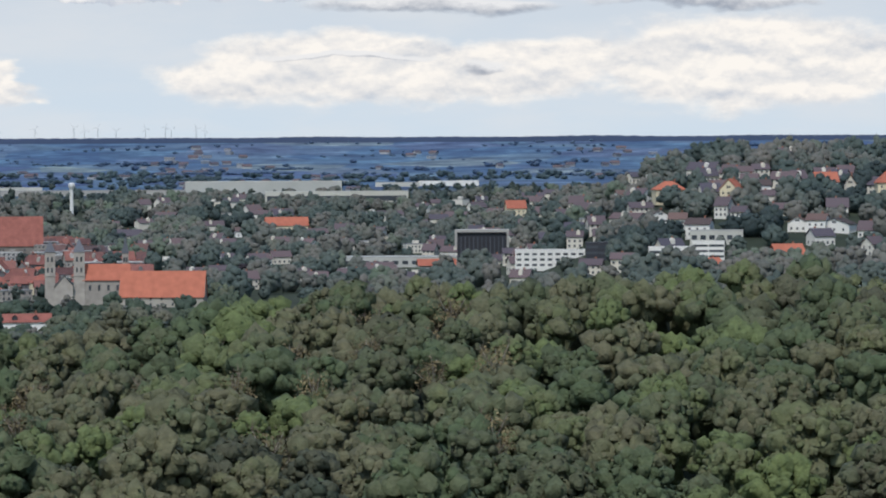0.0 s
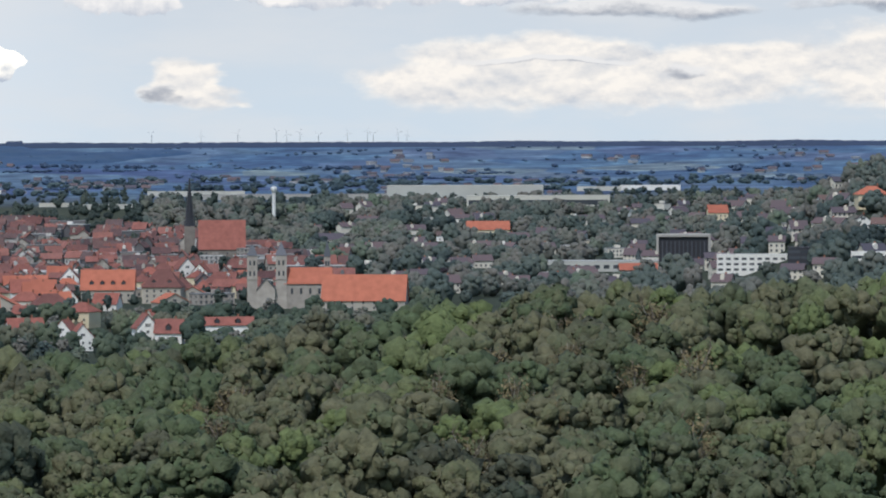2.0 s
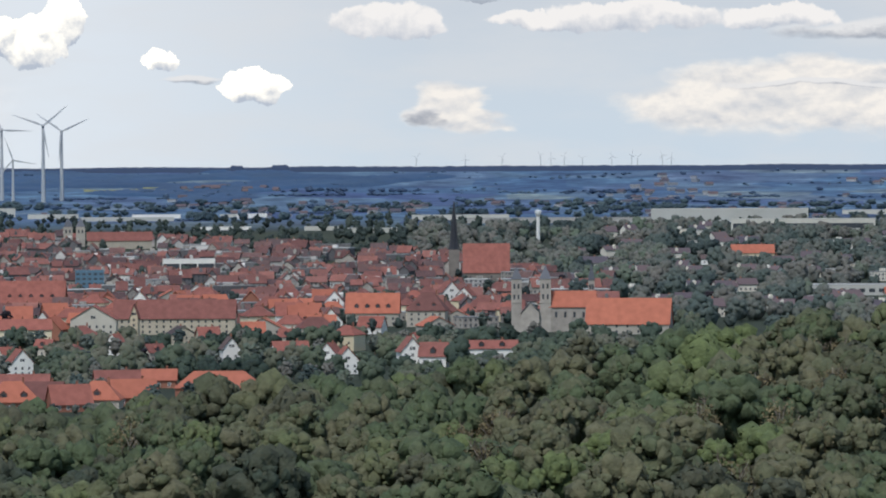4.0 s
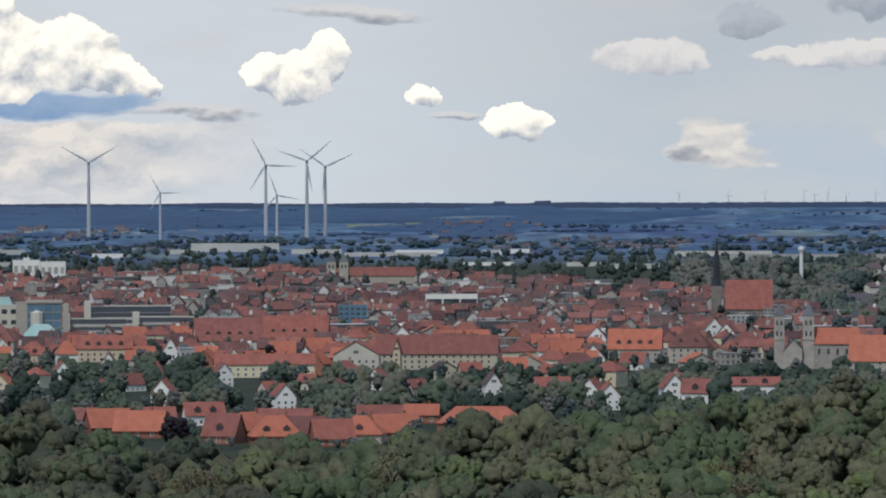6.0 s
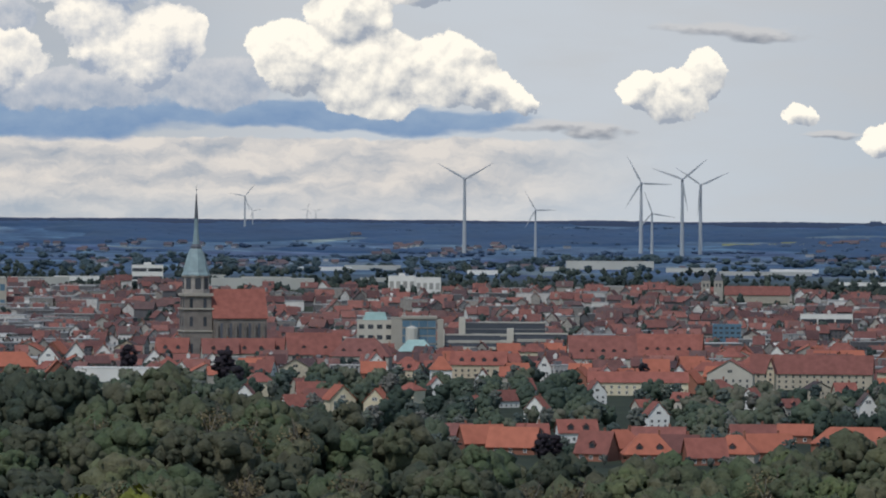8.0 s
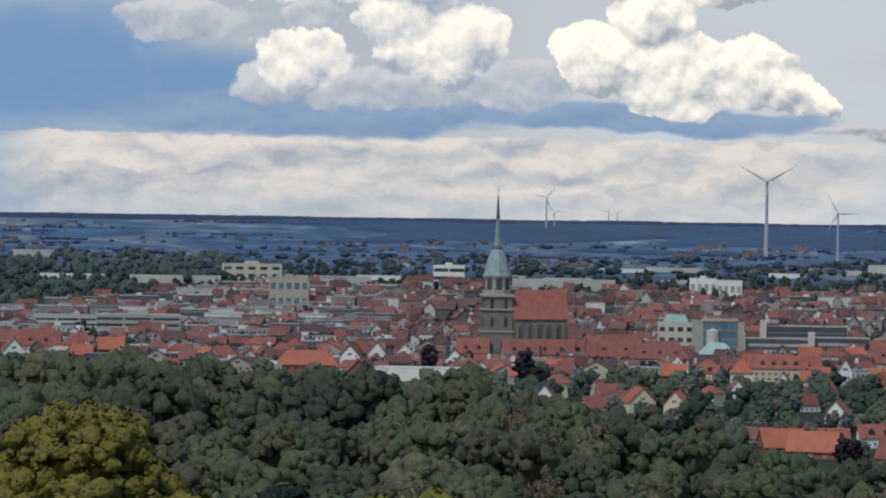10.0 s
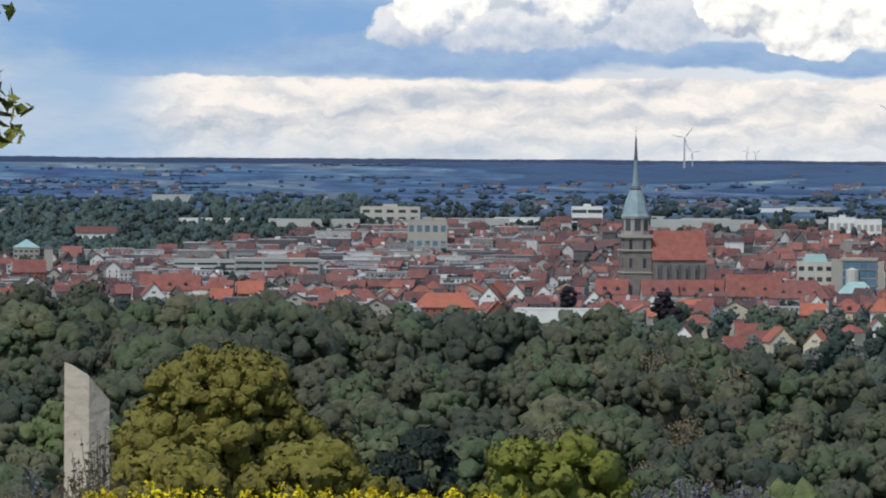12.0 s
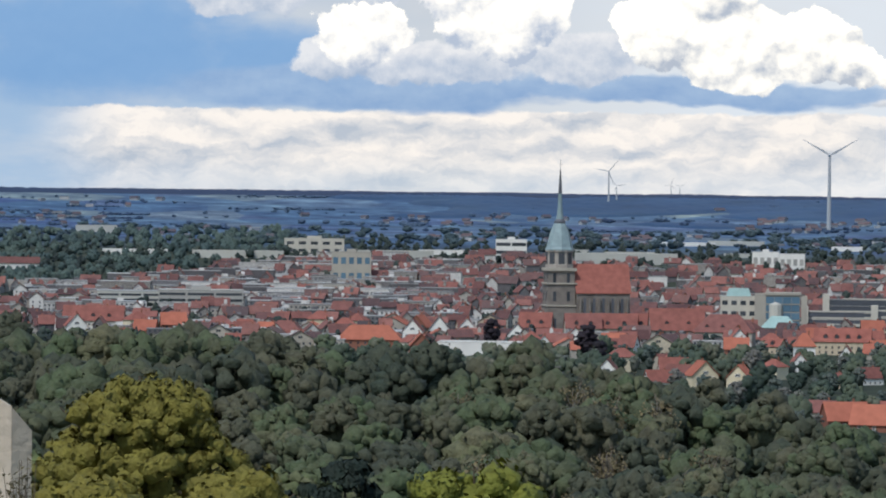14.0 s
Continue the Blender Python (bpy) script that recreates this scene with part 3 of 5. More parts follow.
    veil = calc(nt, "MULTIPLY", edge(noise_at(vec("MULTIPLY", deg, (0.35, 1.3, 0.0)), 1.0, 6), 0.38, 0.70), 0.5)
    col = blend(nt, veil, clear, (0.74, 0.76, 0.79))

    def cauliflower(v, scale):
        x = nt.nodes.new("ShaderNodeTexVoronoi")
        x.feature = "SMOOTH_F1"
        x.inputs["Scale"].default_value, x.inputs["Detail"].default_value, x.inputs["Smoothness"].default_value = scale, 2.5, 0.4
        nt.links.new(vec("ADD", v, vec("MULTIPLY", wob, (0.5, 0.5, 0.0))), x.inputs["Vector"])
        return x.outputs["Distance"]

    def layer(col, rows, at_, lo, hi, lit, shade, tone=0.6, strength=1.0, bump=1.0, scale=2.5, mound=0.6, step=(0.03, 0.13, 0.0), torn=0.0, flat=1.0, curl=0.0):
        """Cloud of one kind: its outline from the puffs, torn by noise, its modelling from the slope of puffs and billows."""
        grid = vec("MULTIPLY", deg, (flat, 1.0, 0.0))
        billow = lambda v: calc(nt, "ADD", calc(nt, "MULTIPLY", noise_at(v, scale, 6, rough=0.6), bump), calc(nt, "MULTIPLY", cauliflower(v, scale * 0.8), -curl))
        d = puffs(at_, rows)
        slope = calc(nt, "ADD", calc(nt, "SUBTRACT", billow(grid), billow(vec("ADD", grid, step))), calc(nt, "MULTIPLY", calc(nt, "SUBTRACT", d, puffs(vec("ADD", at_, step), rows)), mound))
        form = calc(nt, "ADD", slope, tone, clamp=True)
        if torn:
            d = calc(nt, "SUBTRACT", d, calc(nt, "MULTIPLY", calc(nt, "SUBTRACT", noise_at(vec("ADD", grid, (7.0, 3.0, 0.0)), 1.5, 6, rough=0.6), 0.42, clamp=True), torn))
        return blend(nt, calc(nt, "MULTIPLY", edge(d, lo, hi), strength), col, blend(nt, form, shade, lit))

    # rain cloud in the west, blue-grey
    col = layer(col, [(12.6, 2.0, 3.2, 1.05), (9.9, 1.75, 2.0, 0.65)], soft_wob, -0.1, 0.8, (0.28, 0.48, 0.77), (0.18, 0.37, 0.68), 0.5, 0.95, 0.8, 0.7, 0.1, torn=0.6)
    # a long bank low over the skyline: a sharp lumpy brim, drawn-out streaks, melting away below
    drawn = vec("MULTIPLY", near_wob, (0.6, 1.7, 0.0))
    brim = calc(nt, "ADD", 0.94, calc(nt, "ADD", calc(nt, "MULTIPLY", noise_at(vec("MULTIPLY", deg, (0.7, 0.0, 0.0)), 1.0, 3), 0.22), calc(nt, "MULTIPLY", noise_at(deg, 3.4, 5), 0.16)))
    under = calc(nt, "SUBTRACT", brim, height)
    reach = calc(nt, "MULTIPLY", edge(bearing, -0.6, 2.6), calc(nt, "SUBTRACT", 1.0, edge(bearing, 12.0, 13.6)))
    lap = calc(nt, "SUBTRACT", noise_at(drawn, 1.3, 6, rough=0.58), noise_at(vec("ADD", drawn, (0.05, 0.32, 0.0)), 1.3, 6, rough=0.58))
    lip = calc(nt, "MULTIPLY", calc(nt, "SUBTRACT", 1.0, edge(under, 0.02, 0.30)), 0.22)
    form = calc(nt, "ADD", calc(nt, "MULTIPLY", lap, 2.8), calc(nt, "ADD", 0.58, lip), clamp=True)
    bank = blend(nt, form, (0.52, 0.58, 0.67), (1.06, 0.99, 0.92))
    melt = calc(nt, "ADD", 0.50, calc(nt, "MULTIPLY", edge(height, 0.05, 0.55), 0.45))
    col = blend(nt, calc(nt, "MULTIPLY", calc(nt, "MULTIPLY", edge(under, 0.0, 0.045), reach), melt), col, bank)
    col = layer(col, [(-10.9, 0.92, 2.9, 0.60), (-16.6, 1.02, 2.7, 0.80), (-13.4, 0.92, 1.8, 0.50), (-6.1, 0.80, 0.85, 0.46)],
                soft_wob, -0.08, 0.45, (0.99, 0.94, 0.88), (0.56, 0.60, 0.67), 0.74, 0.95, 2.2, 2.4, 0.3, (0.0, 0.10, 0.0), 1.3, 0.55, curl=0.9)
    # flat blue-grey bases
    col = layer(col, [(4.2, 1.40, 3.3, 0.24), (8.6, 1.46, 3.6, 0.40)], soft_wob, 0.0, 0.5, (0.42, 0.57, 0.78), (0.22, 0.38, 0.66), 0.5, 0.95, 1.6, 1.6, 0.3, torn=0.7, flat=0.6)
    # broken heaps to the west, then the great white heap and its small followers
    col = layer(col, [(7.9, 1.75, 1.5, 0.36), (5.9, 1.85, 0.9, 0.46), (9.2, 1.82, 0.7, 0.34), (8.7, 2.75, 0.5, 0.34), (10.4, 2.66, 1.1, 0.34)],
                near_wob, 0.0, 0.3, (0.88, 0.89, 0.92), (0.42, 0.52, 0.68), 0.55, 0.95, 2.2, 1.5, 0.7, (0.05, 0.13, 0.0), 1.2, curl=0.6)
    col = layer(col, [(7.6, 2.68, 0.62, 0.42), (6.5, 2.45, 0.70, 0.46), (6.85, 2.08, 0.55, 0.32), (8.83, 2.16, 0.74, 0.50), (7.3, 2.3, 0.6, 0.36), (7.3, 3.3, 1.6, 0.5), (9.2, 3.4, 1.5, 0.5)],
                near_wob, 0.0, 0.13, (1.42, 1.34, 1.20), (0.50, 0.58, 0.72), 0.60, 1.0, 2.4, 1.5, 0.9, (0.05, 0.14, 0.0), 1.5, curl=0.8)
    col = layer(col, [(4.02, 2.74, 0.60, 0.50), (4.75, 2.24, 0.68, 0.50), (3.75, 2.02, 1.0, 0.62), (2.68, 2.04, 0.74, 0.54), (2.12, 1.76, 0.52, 0.32), (1.72, 1.66, 0.30, 0.20), (5.2, 3.5, 1.3, 0.5), (3.1, 3.3, 0.9, 0.4),
                      (-0.76, 2.06, 0.32, 0.36), (-0.52, 1.86, 0.36, 0.30), (-0.36, 1.68, 0.52, 0.34), (0.05, 1.80, 0.30, 0.28), (-2.07, 1.47, 0.32, 0.22), (-3.42, 1.10, 0.46, 0.24)],
                near_wob, -0.02, 0.10, (1.46, 1.38, 1.22), (0.50, 0.56, 0.66), 0.66, 1.0, 2.3, 1.7, 1.0, (0.05, 0.13, 0.0), 0.7, curl=0.9)
    # greyer heaps to the north-east, with dark scud before them
    col = layer(col, [(-5.2, 1.98, 0.9, 0.30), (-8.5, 2.06, 1.3, 0.26), (-10.6, 2.02, 1.0, 0.18), (-7.3, 1.98, 0.8, 0.16)],
                near_wob, 0.0, 0.25, (0.98, 0.95, 0.93), (0.52, 0.57, 0.66), 0.62, 0.9, 2.0, 1.9, 0.8, (0.04, 0.13, 0.0), 0.9, curl=0.6)
    col = layer(col, [(-6.6, 2.44, 0.5, 0.19), (-6.4, 2.56, 0.26, 0.15), (-8.5, 2.78, 1.1, 0.32), (-9.8, 2.6, 0.8, 0.2)], near_wob, 0.0, 0.3, (0.58, 0.62, 0.70), (0.34, 0.39, 0.47), 0.5, 0.85, 1.8, 1.6, 0.6, torn=0.6)
    # thin grey scraps high up
    col = layer(col, [(0.6, 1.25, 0.5, 0.16), (1.2, 1.32, 0.9, 0.12), (-5.6, 0.74, 0.3, 0.2), (-2.6, 1.22, 0.6, 0.08), (-12.2, 1.82, 2.1, 0.17), (-16.0, 1.88, 1.8, 0.16), (-1.3, 2.6, 1.2, 0.14), (-12.9, 0.92, 0.45, 0.14), (-11.0, 1.05, 1.4, 0.07)],
                soft_wob, 0.0, 0.7, (0.84, 0.84, 0.85), (0.28, 0.32, 0.40), 0.45, 0.9, 2.2, 2.6, 0.8, (0.0, 0.09, 0.0), 0.9, 0.6)
    em = nt.nodes.new("ShaderNodeEmission")
    nt.links.new(col, em.inputs["Color"])
    nt.links.new(em.outputs[0], nt.nodes["Material Output"].inputs["Surface"])
    return m


def build_sky():
    r, n = 4970.0, 120
    bs = np.linspace(-30, 30, n + 1)
    hs = np.linspace(-1, 11, 13)
    verts = [(-r * math.sin(radians(b)), r * math.cos(radians(b)), EYE + r * math.tan(radians(h))) for h in hs for b in bs]
    faces = [(j * (n + 1) + i, j * (n + 1) + i + 1, (j + 1) * (n + 1) + i + 1, (j + 1) * (n + 1) + i) for j in range(12) for i in range(n)]
    me = mesh_of("backdrop", verts, faces, sky_material())
    lay = me.uv_layers.new(name="degrees")
    for loop in me.loops:
        j, i = divmod(loop.vertex_index, n + 1)
        lay.data[loop.index].uv = (i / n, j / 12)
    tagged(new("backdrop", me), "pale blue sky with heaped white clouds", "sky", kind="structure")


build_sky()

# ---- the wooded hillside ----
WOOD_LABELS = ("leafy green broadleaf tree in spring wood", "olive-green beech tree on wooded slope", "dark green broadleaf tree in dense wood",
               "fresh green lime tree in hillside wood", "brownish-green oak just coming into leaf", "broad-crowned green maple in the wood")
wood_kinds = [tree("tree", WOOD_LABELS[i], (17, 16, 18, 15.5, 17, 16)[i], (6.2, 5.4, 6.6, 5.2, 6.0, 7.0)[i], 11 + i, leaf_wood, 900, 0.27, 88 + 3 * i, 0.24, 1.0, group="trees of the hillside wood", clump=0.56) for i in range(6)]
bulk_kinds = [crown_data((6.0, 5.0, 6.8, 5.6, 6.2)[i], (12.5, 12, 11.5, 13, 12)[i], 46 + 3 * i, 130, 0.32, 61 + i, 1.0, True, 0.95, False, 0.68) for i in range(5)]
back_kinds = [crown_data((6.0, 5.0, 6.8, 5.6, 6.2)[i], (12.5, 12, 11.5, 13, 12)[i], 28 + i % 3, 90, 0.36, 71 + i, 1.0, True, 0.85, False, 0.8) for i in range(5)]


def plant_wood():
    g = random.Random(5)
    singles, bulk, tones = [], [], []
    r = 528.0
    while r < 812:
        b = -20.5 + g.uniform(0, 0.8)
        while b < 17.5:
            bb, rr = b + g.uniform(-0.3, 0.3), r + g.uniform(-4.5, 4.5)
            low = 0.0 if rr < 762 else (rr - 762) * 0.16
            size = g.uniform(0.72, 1.22)
            if rr < 588 and len(singles) < 230 and g.random() < 0.8:
                singles.append((bb, rr, size))
            elif not (bb < -19.0 or bb > 15.6):
                base = spot(bb, rr)
                top = EYE - canopy(bb, rr) + g.uniform(-3.6, 2.2) - low
                bulk.append(spun((bulk_kinds if rr < 690 else back_kinds)[g.randrange(5)], g.uniform(0, 6.28), (base.x, base.y, top - 11.6 * size), size))
                # the mean tone falls, so the leaf colour darkens, towards the west of the wood
                stand = 0.42 * noise.noise((bb * 0.55, rr * 0.016, 2.0))
                tones.append(min(max(g.gauss(float(np.interp(bb, (-9, -4, 4), (0.58, 0.46, 0.22))) + stand, 0.15), 0), 1))
            b += math.degrees(g.uniform(9.5, 13.0) / r)
        r += g.uniform(10.5, 13.0)
    first = set()
    for i, (bb, rr, size) in enumerate(singles):
        k = g.randrange(6)
        m = facing(bb, rr, g.uniform(0, 360), g.uniform(-2.0, 1.2), size)
        if k in first:
            copy_thing(wood_kinds[k], m)
        else:
            wood_kinds[k].matrix_world = m
            first.add(k)
    wood = new("woodland", crowd("woodland", bulk, tones, leaf_bulk))
    tagged(wood, "dense spring woodland in olive and fresh greens", "woodland", kind="stuff")


plant_wood()


def half_bare_tree(seed):
    """A tall tree not yet in leaf: pale trunk, a fan of rising limbs and twigs, a thin veil of brown buds."""
    g = random.Random(seed)
    e = tagged(new("bare_tree"), "pale-trunked tree with brownish bare twigs", "tree", "half-bare trees of the wood")
    tall, limbs, twigs = 17.0, [], []
    stem = [tube((0, 0, -1), (0.3, 0, tall * 0.55), 0.34, 0.22, 7), tube((0.3, 0, tall * 0.55), (0.1, 0.2, tall * 0.95), 0.22, 0.05, 6)]
    for i in range(16):
        a, z = i * 2.4 + g.uniform(-0.4, 0.4), tall * g.uniform(0.35, 0.75)
        reach = g.uniform(1.6, 3.8)
        tip = (math.cos(a) * reach, math.sin(a) * reach, z + g.uniform(2.5, 5.0))
        limbs.append(tube((0.2, 0, z), tip, 0.11, 0.04, 5))
        for k in range(9):
            s = g.uniform(0.4, 1.0)
            p = (tip[0] * s, tip[1] * s, z + (tip[2] - z) * s)
            twigs.append(tube(p, (p[0] + g.uniform(-1, 1), p[1] + g.uniform(-1, 1), p[2] + g.uniform(0.8, 2.2)), 0.045, 0.015, 3))
    part("trunk", mesh_of("trunk", *joined(*stem), pale_bark), e, "pale grey trunk")
    part("limb_fan", mesh_of("limb_fan", *joined(*limbs), pale_bark), e)
    part("twig_fan", mesh_of("twig_fan", *joined(*twigs), twig_brown), e, "brownish-grey twigs")
    co, idx, num, nrm = crown_data(4.4, 11.0, 30, 500, 0.22, seed, 1.0, False)
    part("crown", loops_mesh("crown", co + np.array((0, 0, 6.2)), idx, num, leaf_twig, None, nrm), e, "thin brown-green buds")
    return e


pale_bark = surface("pale_bark", [(0.0, (0.24, 0.22, 0.19)), (1.0, (0.34, 0.31, 0.27))], 4, 0.6)
twig_brown = surface("brown_twigs", [(0.0, (0.13, 0.105, 0.085)), (1.0, (0.19, 0.155, 0.125))], 4, 0.6)
bare_kinds = [half_bare_tree(901 + i) for i in range(3)]
g_bare = random.Random(31)
for i in range(54):
    # in loose stands among the leafy trees
    b, r = g_bare.choice((-11.8, -9.6, -6.2, -2.8, 1.2, 5.2, 8.2)) + g_bare.gauss(0, 0.7), g_bare.uniform(575, 735)
    m = facing(b, r, g_bare.uniform(0, 360), g_bare.uniform(-0.5, 1.0), g_bare.uniform(0.8, 1.08))
    if i < 3:
        bare_kinds[i].matrix_world = m
    else:
        copy_thing(bare_kinds[i % 3], m)

# ---- the lookout's own slope: stele, golden tree, bushes, flowers, a near branch ----
stele_stone = surface("pale_pinkish_concrete", [(0.0, (0.51, 0.44, 0.36)), (1.0, (0.58, 0.50, 0.41))], 9, 1.2, dirt=0.5)


def build_stele():
    e = tagged(new("stele"), "slanted pale concrete stele among bushes", "stele")
    e.matrix_world = facing(13.58, 56.0, 0)
    z0, z1 = -0.4, 2.36
    f = [(0, 3, 2, 1), (4, 5, 6, 7), (0, 1, 5, 4), (1, 2, 6, 5), (2, 3, 7, 6), (3, 0, 4, 7)]

    def slab(name, plan, tops, label):
        part(name, mesh_of(name, [(x, y, z0) for x, y in plan] + [(x, y, z) for (x, y), z in zip(plan, tops)], f, stele_stone), e, label)

    slab("wide_slab", ((-0.30, -0.10), (0.028, -0.24), (0.0, 0.05), (-0.2, 0.12)), (z1 + 0.05, z1 - 0.13, z1 - 0.12, z1), "broad slanted concrete face")
    slab("narrow_slab", ((0.032, -0.238), (0.30, -0.08), (0.1, 0.2), (0.004, 0.05)), (z1 - 0.14, z1 - 0.46, z1 - 0.4, z1 - 0.13), "narrow slanted concrete face")
    part("footing", box("footing", concrete, -0.45, 0.45, -0.4, 0.35, z0, 0.05), e)


build_stele()
gold = tree("golden_tree", "yellow-green tree in young leaf below the lookout", 18.0, 6.8, 201, leaf_gold, 15000, 0.15, 560, 0.10, 1.0, thick=0.3, clump=0.25)
gold.matrix_world = facing(11.75, 220.0, 20)
gold2 = tree("golden_bush", "yellow-green bush in young leaf", 5.4, 2.9, 203, leaf_gold, 2600, 0.11, 120, 0.05, 1.0, "bush", thick=0.12, clump=0.45)
gold2.matrix_world = facing(10.55, 122.0, 50, 0.1)
gold3 = copy_thing(gold2, facing(9.75, 124.0, 190, -0.5, 0.9))
gold4 = copy_thing(gold2, facing(12.5, 118.0, 100, -0.2, 0.95))
young = tree("young_bush", "bright lime-green bush in young leaf", 4.9, 2.5, 205, leaf_bright, 2600, 0.085, 110, 0.05, 1.0, "bush", thick=0.08, clump=0.45)
young.matrix_world = facing(7.2, 120.0, 10, 0.0, 1.16)
for b, r, s in ((9.62, 330, 1.0), (8.95, 322, 1.06), (8.7, 340, 0.9)):
    dk = tree("dark_tree", "very dark green tree in the valley", 20.5, 2.9, int(b * 10), leaf_dark, 900, 0.42, 16, 0.3, lumps=False)
    dk.matrix_world = facing(b, r, 0, 0, s)


def bush(name, label, b, r, tall, wide, leaves, tops, seed, n=260, leaf=0.035, bloom=0, up=0.0):
    """A low plant: thin stems, small leaves, and blossoms at the tops of the stems."""
    g = np.random.default_rng(seed)
    e = tagged(new(name), label, "bush", "plants below the lookout")
    e.matrix_world = facing(b, r, 0, up)
    tips, pieces = [], []
    for i in range(13):
        a, k = g.uniform(0, 6.28), g.uniform(0.1, 1)
        tip = (math.cos(a) * k * wide / 2, math.sin(a) * k * wide / 2, tall * g.uniform(0.72, 1.0) * (1 - 0.25 * k))
        tips.append(tip)
        pieces.append(tube((tip[0] * 0.25, tip[1] * 0.25, -0.15), tip, 0.012, 0.004, 4))
    part("stem_bundle", mesh_of("stem_bundle", *joined(*pieces), bark), e)

    def flakes(count, size, lo):
        t = np.array(tips)[g.integers(0, 13, count)] * np.array((1, 1, 1)) 
        s = g.uniform(lo, 1.0, count)[:, None]
        at_ = t * np.concatenate([0.25 + 0.75 * s, 0.25 + 0.75 * s, s], 1) + g.normal(size=(count, 3)) * wide * 0.07
        x, y = g.normal(size=(count, 3)), g.normal(size=(count, 3))
        x /= np.linalg.norm(x, axis=1)[:, None]
        y /= np.linalg.norm(y, axis=1)[:, None]
        w = (size * g.uniform(0.6, 1.4, count))[:, None]
        return np.stack([at_ + x * w, at_ + y * w * 0.6, at_ - x * w, at_ - y * w * 0.6], 1)

    tagged(part("foliage", quads_mesh("foliage", flakes(n, leaf, 0.15), leaves), e), kind="stuff")
    if bloom:
        tagged(part("bloom", quads_mesh("bloom", flakes(bloom, 0.03, 0.88), tops), e, "bright yellow blossoms"), kind="stuff")


g_near = random.Random(3)
for i in range(21):
    b = 7.7 + i * 0.29 + g_near.uniform(-0.08, 0.08)
    bush("yellow_flowers", "yellow flowering plants on the near slope", b, 42 + g_near.uniform(-2, 3), 0.95 + g_near.uniform(-0.1, 0.06), 0.42, leaf_gold, petals, 500 + i, 220, 0.03, 260, 0.0)
for i, (b, tall) in enumerate(((13.35, 1.75), (13.62, 1.45), (13.9, 1.1), (14.4, 0.9), (13.1, 1.0), (14.8, 0.95))):
    bush("twiggy_bush", "brownish twiggy bush in front of the stele", b, 51, tall, 0.75, leaf_twig, None, 540 + i, 420, 0.03)


leaf_lilac = foliage("grey_violet_leaves", [(0.0, (0.13, 0.13, 0.16)), (1.0, (0.20, 0.19, 0.24))], "thing")
for i, (b, tall) in enumerate(((5.9, 0.8), (5.45, 0.95), (5.1, 0.85), (4.75, 0.95), (4.4, 0.8), (14.25, 1.0), (13.95, 0.85))):
    bush("violet_bush", "low grey-violet bush on the near slope", b, 60, tall, 0.7, leaf_lilac, None, 560 + i, 420, 0.035)


def near_tree():
    """A tree beside the lookout, one leafy limb of which reaches over the view."""
    e = tagged(new("lookout_tree"), "green leafy tree beside the lookout", "tree")
    base = spot(20.5, 18.0)
    e.matrix_world = Matrix.Translation(base)
    g = np.random.default_rng(77)
    at_ = lambda b, r, h: np.array(spot(b, r)) * np.array((1, 1, 0)) + np.array((0, 0, EYE + r * math.tan(radians(h)))) - np.array(base)
    limbs = [((20.5, 18, 0.5), (15.9, 18, 0.75)), ((15.9, 18, 0.75), (14.6, 18.1, 0.55)), ((15.9, 18, 0.75), (14.7, 17.9, 0.22)), ((15.9, 18, 0.75), (14.8, 17.95, 0.9)), ((20.5, 18, 3.0), (14.95, 18.1, 1.95)),
             ((20.5, 18, 4.0), (14.4, 18, 2.62)), ((20.5, 18, 6.0), (15.0, 18.3, 6.2)), ((20.5, 18, 6.0), (26.0, 18, 7.0)), ((20.5, 18, 3.0), (26.0, 18.5, 3.4))]
    pieces = [tube((0, 0, -0.4), at_(20.5, 18, 8.5), 0.16, 0.05, 8)]
    flakes = []
    for p, q in limbs:
        p, q = at_(*p), at_(*q)
        pieces.append(tube(p, q, 0.02, 0.006, 5))
        n = int(90 * np.linalg.norm(q - p)) + 34
        s = g.uniform(0.55, 1.03, n)[:, None] if np.linalg.norm(q - p) > 1.0 else g.uniform(0.1, 1.06, n)[:, None]
        mid = p + (q - p) * s + g.normal(size=(n, 3)) * 0.05
        x, y = g.normal(size=(n, 3)), g.normal(size=(n, 3))
        x /= np.linalg.norm(x, axis=1)[:, None]
        y /= np.linalg.norm(y, axis=1)[:, None]
        w = g.uniform(0.03, 0.06, n)[:, None]
        flakes.append(np.stack([mid + x * w, mid + y * w * 0.55, mid - x * w, mid - y * w * 0.55], 1))
    part("trunk", mesh_of("trunk", *joined(*pieces), bark), e)
    part("foliage", quads_mesh("foliage", np.concatenate(flakes), leaf_bright), e)


near_tree()

